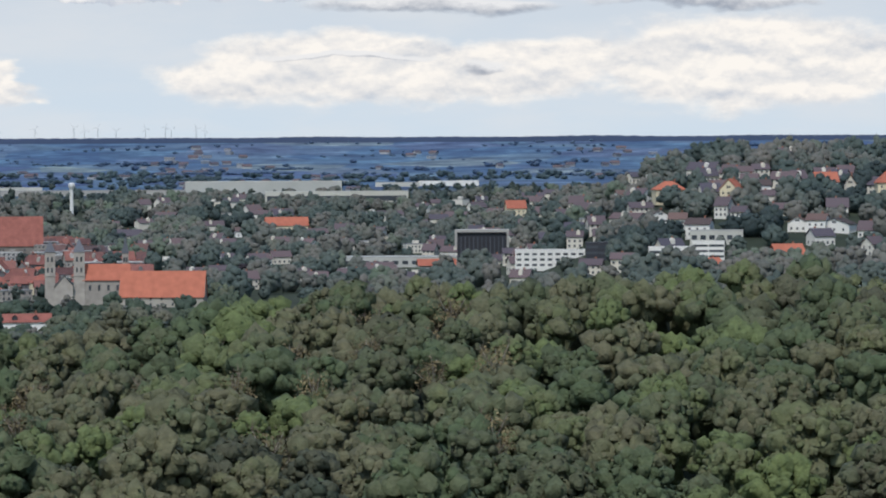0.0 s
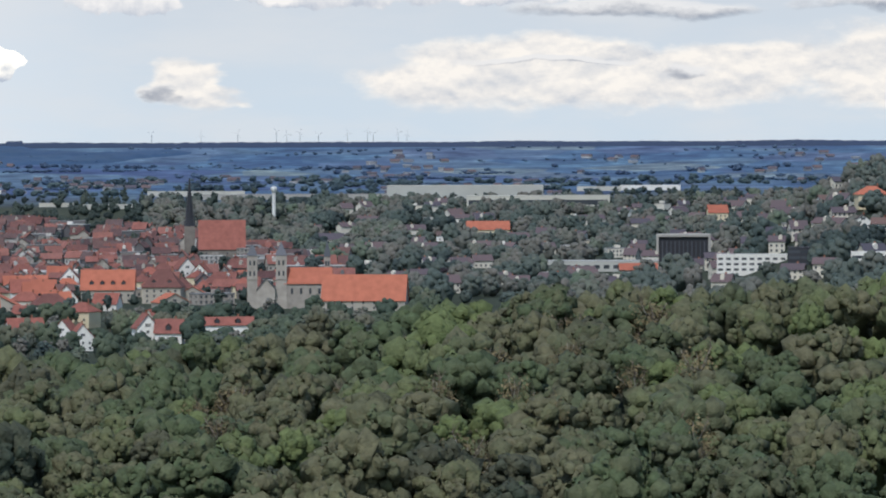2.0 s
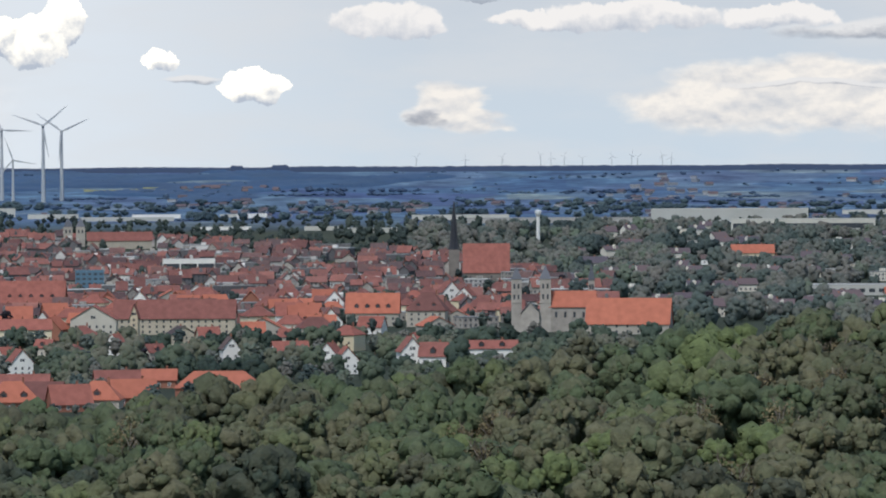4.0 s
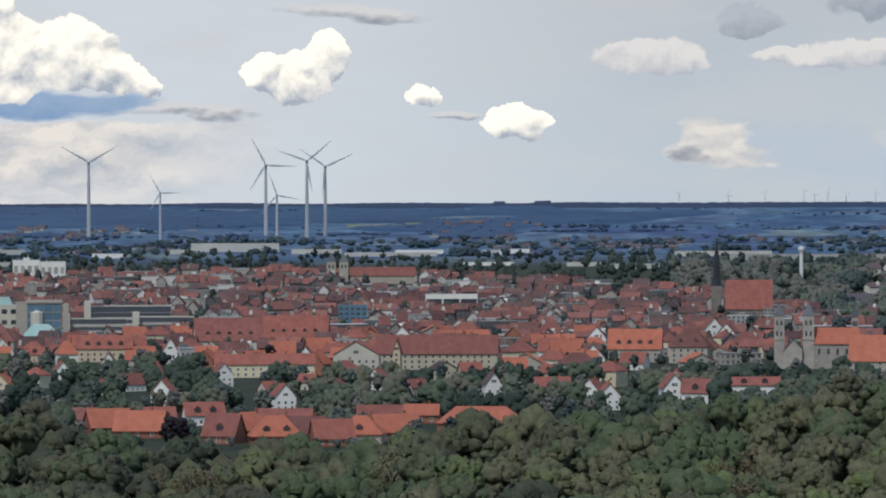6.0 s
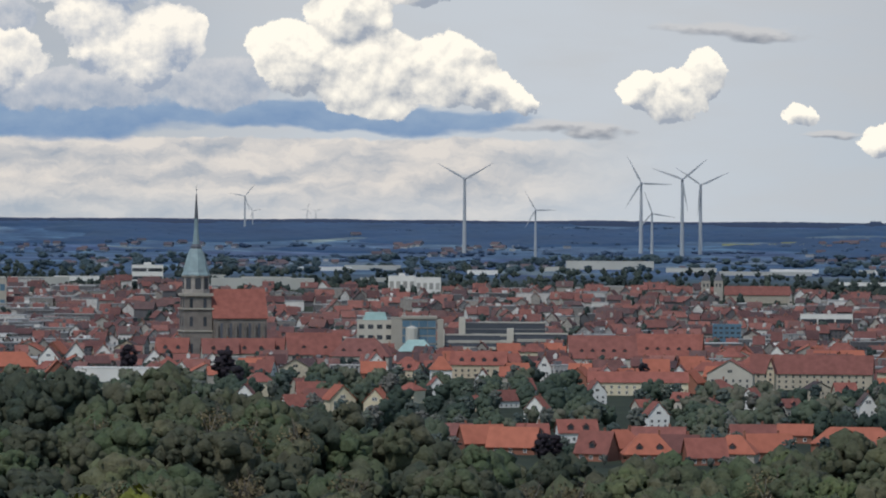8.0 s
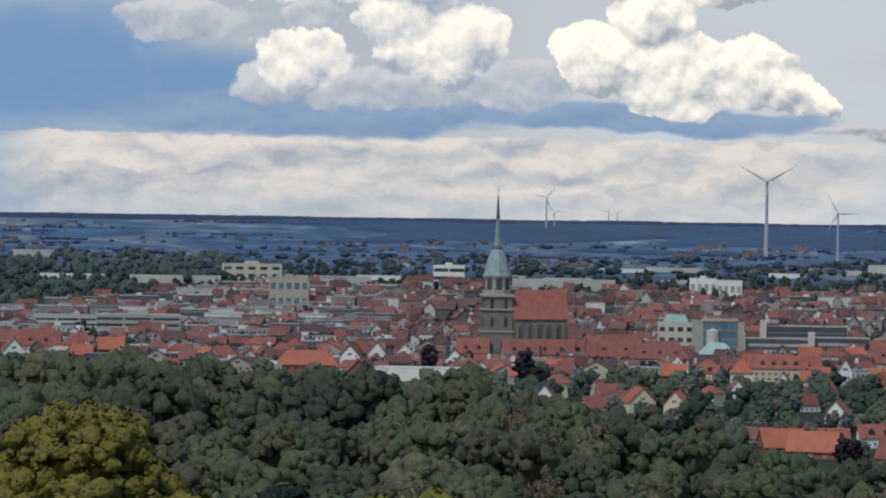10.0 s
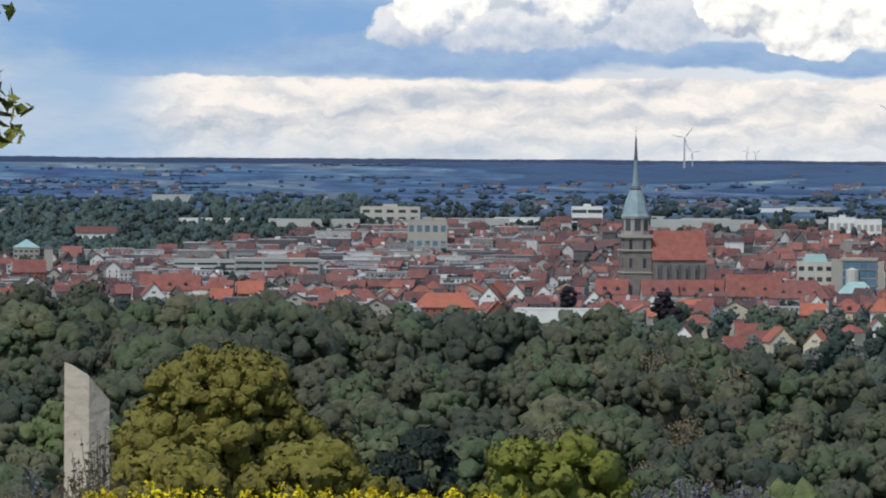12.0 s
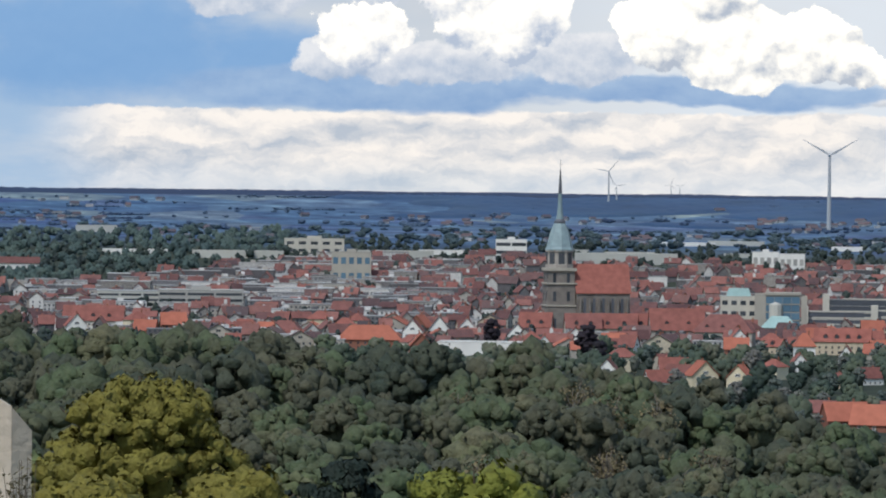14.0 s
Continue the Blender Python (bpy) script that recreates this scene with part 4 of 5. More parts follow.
# ---- landmarks of the town ----
def great_church():
    """The town's tall church: stone tower, copper hood, needle spire, red nave."""
    e = tagged(new("church"), "tall grey stone church with green copper spire and red nave roof", "church")
    e.matrix_world = facing(6.11, 2650.0, 10.0)
    t = part("tower", mesh_of("tower", *joined(box_data(-9.3, 9.3, -9.3, 9.3, -2, 20), box_data(-8.9, 8.9, -8.9, 8.9, 20, 34), box_data(-8.5, 8.5, -8.5, 8.5, 34, 42)), stone), e)
    for z in (19.6, 33.6):
        part("cornice", box("cornice", stone_pale, -9.8, 9.8, -9.8, 9.8, z, z + 0.9), t)
    part("gallery", box("gallery", stone_pale, -9.6, 9.6, -9.6, 9.6, 42.0, 43.8), t)
    slit = box("belfry_opening", glass_dark, -1.0, 1.0, -0.15, 0.4, 0, 6)
    for turn in (0, 90, 180, 270):
        for x in (-4.4, 4.4):
            for z, y in ((6, 9.35), (23, 8.95), (34.5, 8.55)):
                part("belfry_opening", slit, t, "", Matrix.Rotation(radians(turn), 4, "Z") @ Matrix.Translation((x, -y, z)))
    la = part("lantern", mesh_of("lantern", *ring_data([(8.3, 43.8), (8.3, 46.0), (7.9, 46.2), (7.9, 53.6), (8.4, 53.9), (8.4, 55.0)], 8, True), stone_mid), e)
    arch = box("lantern_opening", glass_dark, -1.9, 1.9, -0.15, 0.4, 0, 7.2)
    for i in range(8):
        part("lantern_opening", arch, la, "", Matrix.Rotation(radians(45 * i), 4, "Z") @ Matrix.Translation((0, -7.95, 46.3)))
    part("hood", mesh_of("hood", *ring_data([(9.2, 54.8), (9.2, 55.6), (8.4, 57.0), (7.7, 60.0), (6.6, 64.5), (5.0, 69.0), (3.9, 71.4), (3.0, 72.2)], 8), copper), e, "grey-green copper hood")
    part("collar", mesh_of("collar", *ring_data([(3.6, 71.9), (3.6, 73.2), (2.6, 74.6)], 8), lead), e, "dark collar under the spire")
    part("spire_foot", mesh_of("spire_foot", *ring_data([(2.5, 74.4), (1.9, 78), (1.4, 84), (1.1, 91)], 8), copper), e, "pale copper foot of the spire")
    part("spire", mesh_of("spire", *ring_data([(1.25, 90.8), (1.0, 95), (0.7, 100), (0.35, 106)], 8), lead), e, "thin dark needle spire")
    part("finial", mesh_of("finial", *joined(ring_data([(0.15, 106), (0.15, 112)], 6), box_data(-0.8, 0.8, -0.12, 0.12, 109, 109.4)), steel_grey), e)
    nv = part("nave", mesh_of("nave", *[(lambda v, f: ([(x + 26.5, y, z) for x, y, z in v], f))(*gable_wall(34, 23, 29, 17))][0], stone), e)
    part("nave_roof", mesh_of("nave_roof", *[(lambda v, f: ([(x + 26.5, y, z) for x, y, z in v], f))(*gable_roof(34, 23, 29, 17, True, 0.8, 0.5))][0], tile_red), e)
    lancet = box("lancet_window", lead, -0.75, 0.75, -0.12, 0.3, 5, 20)
    for i in range(5):
        part("lancet_window", lancet, nv, "", Matrix.Translation((14.5 + i * 6, -11.55, 5)))
    pier = box("buttress", stone, -0.7, 0.7, -1.6, 0, -2, 25)
    for i in range(6):
        part("buttress", pier, nv, "", Matrix.Translation((11.5 + i * 6, -11.5, 0)))


great_church()


def abbey():
    """Twin-towered abbey with a long orange roofed range."""
    e = tagged(new("abbey_church"), "pale stone abbey church with slim towers and red roofs", "church")
    e.matrix_world = facing(-7.15, 2290.0, 0)

    def tower(x, y, w, h, cap):
        t = part("tower", mesh_of("tower", *joined(box_data(x - w / 2, x + w / 2, y - w / 2, y + w / 2, -2, h), box_data(x - w / 2 - 0.3, x + w / 2 + 0.3, y - w / 2 - 0.3, y + w / 2 + 0.3, h * 0.55, h * 0.55 + 0.5)), stone_mid), e)
        v, f = ring_data([(w / 2 + 0.3, h), (0.1, h + cap)], 4, True)
        part("tower_cap", mesh_of("tower_cap", [(a + x, b + y, c) for a, b, c in v], f, lead), t)
        s = box("belfry_opening", glass_dark, -0.5, 0.5, -0.12, 0.2, 0, 2.6)
        for z in (h * 0.62, h * 0.82):
            for dx in (-w * 0.2, w * 0.2):
                part("belfry_opening", s, t, "", Matrix.Translation((x + dx, y - w / 2, z)))

    tower(-7.6, 0, 5.6, 29, 6.5)
    tower(8.2, 2, 6.0, 29, 7.5)
    tower(33.5, 12, 3.4, 28, 9.0)
    part("west_front", mesh_of("west_front", *gable_wall(9.6, 7, 11, 5.5, False), stone_mid), e)
    part("west_roof", mesh_of("west_roof", *gable_roof(9.6, 7, 11, 5.5, False), lead), e)
    v, f = gable_wall(25, 13, 14, 8)
    sh = lambda v, dx, dy: [(a + dx, b + dy, c) for a, b, c in v]
    nv = part("nave", mesh_of("nave", sh(v, 23, 6), f, stone_mid), e)
    v, f = gable_roof(25, 13, 14, 8)
    part("nave_roof", mesh_of("nave_roof", sh(v, 23, 6), f, tile_orange), e)
    win = box("round_window", glass_dark, -0.6, 0.6, -0.12, 0.2, 0, 3)
    for i in range(4):
        part("window", win, nv, "", Matrix.Translation((14 + i * 5, -0.55, 8)))


abbey()
for b, r, w, turn in ((5.78, 2598, 22, 6), (5.32, 2604, 26, -5), (4.93, 2612, 18, 10), (6.42, 2610, 20, -8)):
    house(b, r, w, 13, 8, 8.5, plaster, tile_red, "town house under a red roof beside the church", turn, cols=5, dormers=2, group="houses round the church")
ORANGE, RED = "long building under a bright orange tile roof", "large building under a weathered red tile roof"
house(-8.5, 2262, 45, 17, 6.0, 13.0, stone_pale, tile_orange, ORANGE, -7, hip=False, chimney=False, name="abbey_range", category="building", cols=7)
house(-6.55, 3040, 33, 22, 8, 20, stone, tile_red, "steep red-roofed medieval church hall", 0, chimney=False, name="church_hall", category="church", cols=4)
st = tagged(new("steeple"), "slender dark slate steeple rising above roofs", "church")
st.matrix_world = facing(-6.11, 3150)
part("tower", box("tower", stone, -4, 4, -4, 4, -2, 20), st)
part("spire", mesh_of("spire", *ring_data([(4.4, 20), (3.2, 26), (2.0, 40), (0.3, 56)], 8), dark_metal), st, "dark slate spire")
ma = tagged(new("radio_mast"), "white round mast with a flared head", "mast")
ma.matrix_world = facing(-7.26, 3584)
part("shaft", mesh_of("shaft", *ring_data([(1.6, -1), (1.5, 22), (1.3, 29)], 10), steel_white), ma)
part("head", mesh_of("head", *ring_data([(1.4, 26), (2.8, 29), (2.8, 31), (0.5, 32)], 10), steel_white), ma)
for dx, b in ((0, -0.85), (0, -1.02)):
    tw = tagged(new("twin_tower"), "grey stone church tower with pyramid cap", "church tower", "twin church towers")
    tw.matrix_world = facing(b, 3640)
    part("shaft", box("shaft", stone_pale, -3.9, 3.9, -3.9, 3.9, -2, 17), tw)
    part("tower_cap", mesh_of("tower_cap", *ring_data([(4.1, 17), (0.15, 25)], 4, True), lead), tw)
    opening = box("belfry_opening", glass_dark, -0.7, 0.7, -0.15, 0.2, 0, 3)
    for x in (-1.6, 1.6):
        part("belfry_opening", opening, tw, "", Matrix.Translation((x, -3.95, 11.5)))
house(-1.55, 3600, 55, 14, 7, 7, plaster, tile_red, RED, 0, name="church_nave", category="church", chimney=False)

# offices and sheds on the eastern side
ar = tagged(new("grandstand"), "dark boxy hall with a pale frame round its front", "hall")
ar.matrix_world = facing(-12.85, 2810)
part("hall", box("hall", dark_metal, -16.5, 16.5, 0.5, 26, -2, 19), ar)
part("frame", mesh_of("frame", *joined(box_data(-18.2, 18.2, -1, 26.5, 19, 20.6), box_data(-18.2, -16.6, -1, 26.5, 9, 19), box_data(16.6, 18.2, -1, 26.5, 9, 19)), concrete), ar, "pale concrete frame")
rib = box("rib", lead, -0.25, 0.25, -0.3, 0.6, 3, 16)
for i in range(11):
    part("rib", rib, ar, "", Matrix.Translation((-14 + i * 2.8, 0, 0)))
block(-12.0, 2840, 118, 30, 7, sheet_white, "long low pale industrial shed", cols=18, rows=1, name="shed", category="shed")
house(-12.23, 2780, 25, 14, 3.5, 4.0, concrete, tile_orange, "low building under a bright orange roof", 6, chimney=False, cols=4)
block(-13.78, 2410, 40, 18, 10.2, white, "white three-storey office building", cols=9, rows=3, name="office", category="office building")
block(-14.44, 2330, 14, 14, 11, dark_metal, "dark clad office block", cols=2, rows=3, name="office", category="office building")
block(-15.42, 2240, 23, 14, 8.2, white, "white office building with dark window bands", cols=3, rows=2, name="office", category="office building")
block(-15.94, 2235, 17, 14, 9.6, white, "white office building with dark window bands", cols=2, rows=3, name="office", category="office building")
block(-16.05, 2300, 29, 20, 6.8, sheet_white, "pale flat-roofed commercial shed", cols=6, rows=1, name="shed", category="shed")
house(-17.01, 2200, 16, 12, 7, 5, brick_red, tile_orange, "red brick house with orange roof", 20, cols=4)
house(-15.97, 2180, 10.5, 10, 3, 4, cream, tile_orange, "small cream house with orange roof", 40, cols=2)
block(-9.87, 4065, 151, 40, 12, sheet_white, "huge cream-white logistics hall", roof=sheet_white, name="warehouse", category="warehouse", cols=0)
block(-10.87, 3855, 131, 36, 12, sheet_white, "long white logistics hall", roof=sheet_white, name="warehouse", category="warehouse", cols=3, rows=1)
block(-7.55, 4055, 178, 30, 4.5, concrete, "long pale greenish warehouse", roof=concrete, name="warehouse", category="warehouse")
V = "cream hillside villa with orange tile roof"
house(-14.79, 2650, 10, 9, 6, 2.6, white, tile_dark, "white hillside house with dark roof", 15, cols=3)
house(-15.4, 2515, 18, 13, 7, 5.2, cream, tile_orange, V, 12, hip=True, cols=5)
house(-16.26, 2450, 11, 11, 9.5, 5.7, cream, tile_orange, V, -20, along=False, cols=3)
house(-16.69, 2500, 8, 8, 5, 3, white, tile_dark, "small white hillside house", 10, cols=2)
house(-17.08, 2490, 11.5, 10, 5.6, 3.6, plaster, tile_red, "hillside house with red roof", -15, along=False, cols=3)
house(-17.53, 2500, 13.5, 11, 7, 5.4, white, tile_orange, "white hillside villa with bright orange roof", 15, cols=4)
house(-17.87, 2465, 7, 9, 10, 5.4, plaster, tile_dark, "narrow tall grey hillside house", 0, along=False, cols=2)
house(-18.39, 2455, 15, 12, 12, 7, cream, tile_orange, V, 10, hip=True, cols=4)
for b, r, w, h in ((-17.16, 2345, 11, 5), (-17.43, 2340, 11, 7), (-17.7, 2340, 18, 4.6), (-15.53, 2375, 10, 6), (-15.82, 2330, 14, 7), (-15.28, 2420, 11, 4.5)):
    house(b, r, w, 10, h, 3.2, white, tile_dark, "white gabled house on the hill foot", b * 37 % 60 - 30, along=h > 5.5, cols=3, group="white hill houses")
house(-13.31, 3450, 16, 12, 10, 6, cream, tile_orange, "cream house with orange roof among trees", 10, cols=4)
house(-13.93, 3420, 11.5, 10, 5, 5, brick_red, tile_orange, "brick house with orange roof among trees", -20, cols=3)
house(-10.18, 3380, 34, 14, 5, 6.4, cream, tile_orange, ORANGE, 5, cols=8)
house(-9.61, 3300, 15, 10, 4.5, 3, white, tile_dark, "white low house among trees", 5, cols=4)

# middle of the town
block(-2.49, 3226, 40, 16, 10.2, white, "white flat-roofed block above red roofs", cols=3, rows=1)
house(-4.44, 2520, 17.5, 12, 3.5, 6.5, cream, tile_orange, "house under a glowing new orange roof", -6, hip=True, cols=4)
house(-5.0, 2390, 30, 15, 8, 10.5, stone_pale, tile_orange, ORANGE, -4, cols=7, dormers=4)
house(-5.75, 2376, 22, 15, 9, 10.5, plaster, tile_red, RED, -10, hip=True, cols=5, dormers=2)
house(-6.04, 2733, 12.5, 14, 7.5, 7, white, tile_red, "white gabled town house", 14, along=False, cols=3)
house(-6.27, 2715, 10.5, 12, 6, 5.5, white, tile_red, "white gabled town house", -14, along=False, cols=3)
house(-5.5, 1862, 10, 11, 9, 6, white, tile_red, "white gabled villa with red roof", 12, along=False, cols=3, frames=True, door=True)
house(-5.83, 1858, 12, 10, 7, 5.5, white, tile_red, "white villa with red tiled roof", -8, cols=3, frames=True, dormers=1, door=True)
house(-6.61, 1987, 24.5, 11, 4.6, 3.4, white, tile_red, "long white house with red roof and dormer", 4, cols=5, dormers=2, frames=True, door=True)
house(-2.08, 1733, 14, 10, 3.5, 4, brick_red, tile_orange, "brick outbuilding with orange roof", -4, cols=3, frames=True, door=True)
house(-2.89, 1664, 34, 14, 3.5, 6.6, brick_red, tile_orange, "long barn under a bright orange roof", -3, hip=True, chimney=False, cols=6, frames=True, name="barn", category="barn")
house(-3.04, 1923, 8, 10, 8, 5, white, tile_dark, "narrow white gabled house", 10, along=False, cols=2, frames=True, door=True)
house(-3.86, 1985, 16.5, 10, 4, 4.2, white, tile_red, "white house with red roof", 12, cols=4, frames=True, door=True)
block(3.3, 3742, 24, 14, 15, white, "white slab of flats", cols=4, rows=1, glass=concrete, category="apartment block", plant=True)
block(2.94, 3719, 22.5, 14, 14.6, white, "white slab of flats", cols=4, rows=1, glass=concrete, category="apartment block")
town_hall = block(3.66, 2790, 24, 20, 22, cream_stone, "cream stone building with mint copper roof", roof=copper, cols=4, rows=3, plant=False)
part("copper_attic", mesh_of("copper_attic", *ring_data([(8.5, 20.8), (6.5, 27)], 4, True), mint), town_hall, "mint copper attic")
block(3.36, 2780, 8, 14, 24, stone_pale, "narrow pale stair block", roof=sheet_white)


def glass_hall():
    """A high glazed front between stone piers, under a white cornice."""
    e = tagged(new("glass_hall"), "blue glass-fronted high hall with pale cornice", "building")
    e.matrix_world = facing(3.06, 2690)
    plots.append((3.06, 2690, 24))
    part("wall", box("wall", stone_pale, -11, 11, -7, 9, -2, 27), e)
    part("cornice", box("cornice", stone_pale, -11.6, 11.6, -7.8, 9.6, 27, 28.6), e, "pale cornice")
    pane = box("pane", glass_blue, -2.55, 2.55, -0.16, 0.1, 0, 4.2)
    for i in range(4):
        for j in range(5):
            part("pane", pane, e, "", Matrix.Translation((-8.1 + i * 5.4, -7.05, 1.2 + j * 5.1)))
    ledge = box("ledge", stone_pale, -10.8, 10.8, -7.5, -7.0, 0, 0.5)
    for j in (2, 4):
        part("ledge", ledge, e, "", Matrix.Translation((0, 0, 0.45 + j * 5.1)))
    part("bay", mesh_of("bay", *ring_data([(4.2, 8), (4.2, 21), (0.4, 22.5)], 10), sheet_white), e, "rounded white bay", Matrix.Translation((-4.5, -7.5, 0)))
    part("pier", box("pier", stone_pale, 11.7, 15.6, -7.4, 6, -2, 26.5), e, "tan stone pier")


glass_hall()
house(3.10, 2640, 22, 12, 8, 7.5, stone_pale, mint, "low wing under a mint copper roof", 0, hip=True, chimney=False, name="wing", category="building", cols=5)


def parking_decks(b, r, w, levels, label):
    """Decks in tiers round a solid dark core, a pale parapet before each storey."""
    e = tagged(new("parking_garage"), label, "parking garage", "concrete parking decks")
    e.matrix_world = facing(b, r)
    plots.append((b, r, w))
    # solid dark core stands in for the shade inside open storeys
    part("core", box("core", lead, -w / 2 + 0.6, w / 2 - 0.6, -9, 9, -2, levels * 4.2 - 0.5), e, "solid core coloured dark as shade between decks")
    for j in range(levels):
        cut = w * (0.5, 0.38, 0.46, 0.30)[j % 4]
        part("parapet", box("parapet", cream_stone, -cut, w / 2, -10.0 + j * 0.8, -9.3 + j * 0.8, 2.6 + j * 4.2, 4.4 + j * 4.2), e)
        part("deck", box("deck", concrete, -w / 2, w / 2, -9.3, 9.6, 3.2 + j * 4.2, 3.6 + j * 4.2), e)
    part("stair_tower", box("stair_tower", cream_stone, -w / 2 - 2.2, -w / 2 + 2.4, -10.4, 2, -2, levels * 4.2 + 3), e)


for b, r, w, n in ((2.35, 2797, 40, 3), (1.42, 2821, 39, 3), (1.9, 2900, 58, 4)):
    parking_decks(b, r, w, n, "grey concrete parking decks in tiers")
house(0.56, 2552, 41, 20, 8, 13, plaster, tile_red, RED, 6, cols=9, dormers=5)
house(-0.36, 2600, 41, 20, 8, 13, brick_red, tile_red, RED, -6, cols=9, dormers=5)
house(-2.3, 2290, 66, 18, 9, 9.5, plaster, tile_red, "long barracks-like brick building with red roof", -4, cols=16)
house(-1.2, 2222, 24, 18, 11, 7, cream_stone, tile_red, "brick end wing with red roof", -4, along=False, cols=6)
house(-1.75, 2240, 4, 16, 12, 6, plaster, tile_red, "narrow stair wing with red roof", -4, along=False, cols=1)
house(0.07, 2194, 52, 13, 7, 5, cream, tile_red, "long cream building with red roof", 3, cols=12, frames=True)
block(-1.14, 2945, 20, 14, 14.5, glass_blue, "pale blue clad office block", cols=5, rows=4)
FARM = "farm building with broad tiled roof at the wood's foot"
house(2.2, 1650, 17, 12, 3.6, 6.6, brick_red, tile_orange, FARM, 18, cols=4, frames=True)
house(1.75, 1632, 19, 12, 3.2, 7.0, brick_red, tile_orange, FARM, -14, cols=3, frames=True, door=True)
house(1.5, 1665, 12, 10, 5, 5, white, tile_red, "white farmhouse with red roof and dormers", 8, cols=3, frames=True, door=True, dormers=2)
house(2.5, 1700, 11, 9, 4.0, 4.2, plaster, tile_red, "plastered cottage with red roof", -24, cols=3, frames=True, door=True)
house(0.62, 1590, 13, 12, 3.4, 7.6, brick_red, tile_red, FARM, -22, cols=3, frames=True, dormers=1)
house(0.3, 1600, 18, 12, 4.2, 7.2, brick_red, tile_orange, FARM, 16, hip=True, cols=3, frames=True, door=True)
house(-0.08, 1575, 19, 12, 3.4, 7.8, brick_red, tile_orange, FARM, 6, hip=True, cols=4, frames=True, dormers=2)
house(-0.5, 1592, 15, 10, 3.8, 6.0, plaster, tile_red, "plastered farmhouse with red roof", -10, cols=3, frames=True, door=True)
house(-0.85, 1570, 15, 11, 3.2, 6.6, brick_red, tile_red, FARM, 14, cols=4, frames=True)
house(-1.25, 1585, 17, 12, 3.4, 7.2, plaster, tile_orange, FARM, -8, hip=True, cols=4, frames=True, dormers=1)
house(-1.72, 1605, 17, 11, 3.6, 6.2, brick_red, tile_orange, FARM, 12, cols=3, frames=True, door=True)
house(-0.2, 1660, 22, 11, 4, 5.4, brick_red, tile_red, FARM, -4, cols=5, frames=True)
house(0.9, 1720, 16, 10, 4.4, 4.8, white, tile_red, "white farmhouse with red roof and dormers", 10, cols=4, frames=True, dormers=2)
house(-1.5, 1690, 18, 11, 4, 5.2, plaster, tile_red, FARM, 8, cols=4, frames=True)
house(4.15, 1983, 13, 11, 6, 6.5, cream, tile_orange, "cream house with half-hipped orange roof", 20, along=False, cols=3, frames=True, door=True)
house(3.62, 1981, 11, 10, 5, 6, cream, tile_orange, "cream house with orange roof", -16, along=False, cols=3, frames=True, door=True)
house(2.76, 2320, 11.5, 11, 8, 7.5, white, tile_orange, "white house with pyramid orange roof", 5, hip=True, cols=3)
house(2.24, 2418, 32, 13, 8, 7, plaster, tile_red, "row house with red roof and gables", -3, cols=8, dormers=4)
house(1.35, 2380, 8, 11, 8, 7, white, tile_red, "white gabled house among red roofs", 0, along=False, cols=2)
block(0.46, 4222, 88, 24, 8, sheet_white, "long white hall at town edge", roof=sheet_white, name="warehouse", category="warehouse")
house(8.95 - 0.26, 2395, 36, 14, 6, 8.5, brick_red, tile_orange, "long building under a bright orange tile roof", -3, hip=True, cols=8)
house(7.74, 2582, 14, 15, 5.5, 9, white, tile_dark, "white steep-gabled house with dark roof", 0, along=False, cols=3)
block(7.11, 2318, 51, 24, 8.5, white, "low white hall with pale flat roof", roof=sheet_white, cols=0, rows=0, name="hall", category="hall", turn=-6)
block(8.95, 3397, 32, 18, 26, stone_pale, "grey high-rise block with blue glazing between piers", cols=5, rows=2, glass=glass_blue, category="office building", plant=True)
block(9.46, 3931, 56, 18, 14.5, cream_stone, "cream block of flats in steps", cols=5, rows=2, category="apartment block", plant=True)
block(6.77, 3926, 29, 18, 16, white, "white stepped industrial block", cols=2, rows=2, plant=True)
block(5.2, 3802, 93, 30, 9.5, sheet_white, "bright white hall roof among trees", roof=sheet_white, name="warehouse", category="warehouse")
block(10.5, 3835, 83, 24, 6.7, sheet_white, "long low white shed", roof=sheet_white, name="warehouse", category="warehouse")
block(8.35, 3860, 70, 24, 7, sheet_white, "long low white shed", roof=sheet_white, name="warehouse", category="warehouse")
house(4.5, 2556, 33, 20, 9, 12.5, stone_pale, tile_red, RED, 5, cols=7, dormers=2)
house(3.85, 2540, 36, 18, 8, 11, stone_pale, tile_red, RED, -8, hip=True, cols=8, dormers=3)
mp = block(14.41, 3205, 20, 20, 12, stone_pale, "pale building under a mint pyramid roof", cols=5, rows=3)
part("pyramid_roof", mesh_of("pyramid_roof", *ring_data([(10.4, 12), (0.3, 18)], 4, True), mint), mp, "mint copper pyramid")
tt = tagged(new("stone_tower"), "slim square stone tower with low cap", "tower")
tt.matrix_world = facing(14.11, 2991)
part("shaft", box("shaft", stone_pale, -3, 3, -3, 3, -2, 20), tt)
part("tower_cap", mesh_of("tower_cap", *ring_data([(3.3, 20), (0.2, 23)], 4, True), lead), tt)
house(14.37, 2890, 22, 14, 8, 8, brick_red, tile_red, RED, 0, cols=6)
block(11.0, 2990, 60, 30, 14, concrete, "wide grey-white commercial complex", roof=sheet_white, cols=3, rows=3, plant=True)
block(11.95, 3010, 48, 28, 12, sheet_white, "wide grey-white commercial complex", roof=grey_roof, cols=3, rows=3)
house(12.45, 2666, 38, 16, 7, 9, plaster, tile_red, RED, -5, cols=8, dormers=3)
house(13.47, 3585, 34, 13, 5, 5, white, tile_red, "white hall with red roof at wood edge", 3, cols=6)
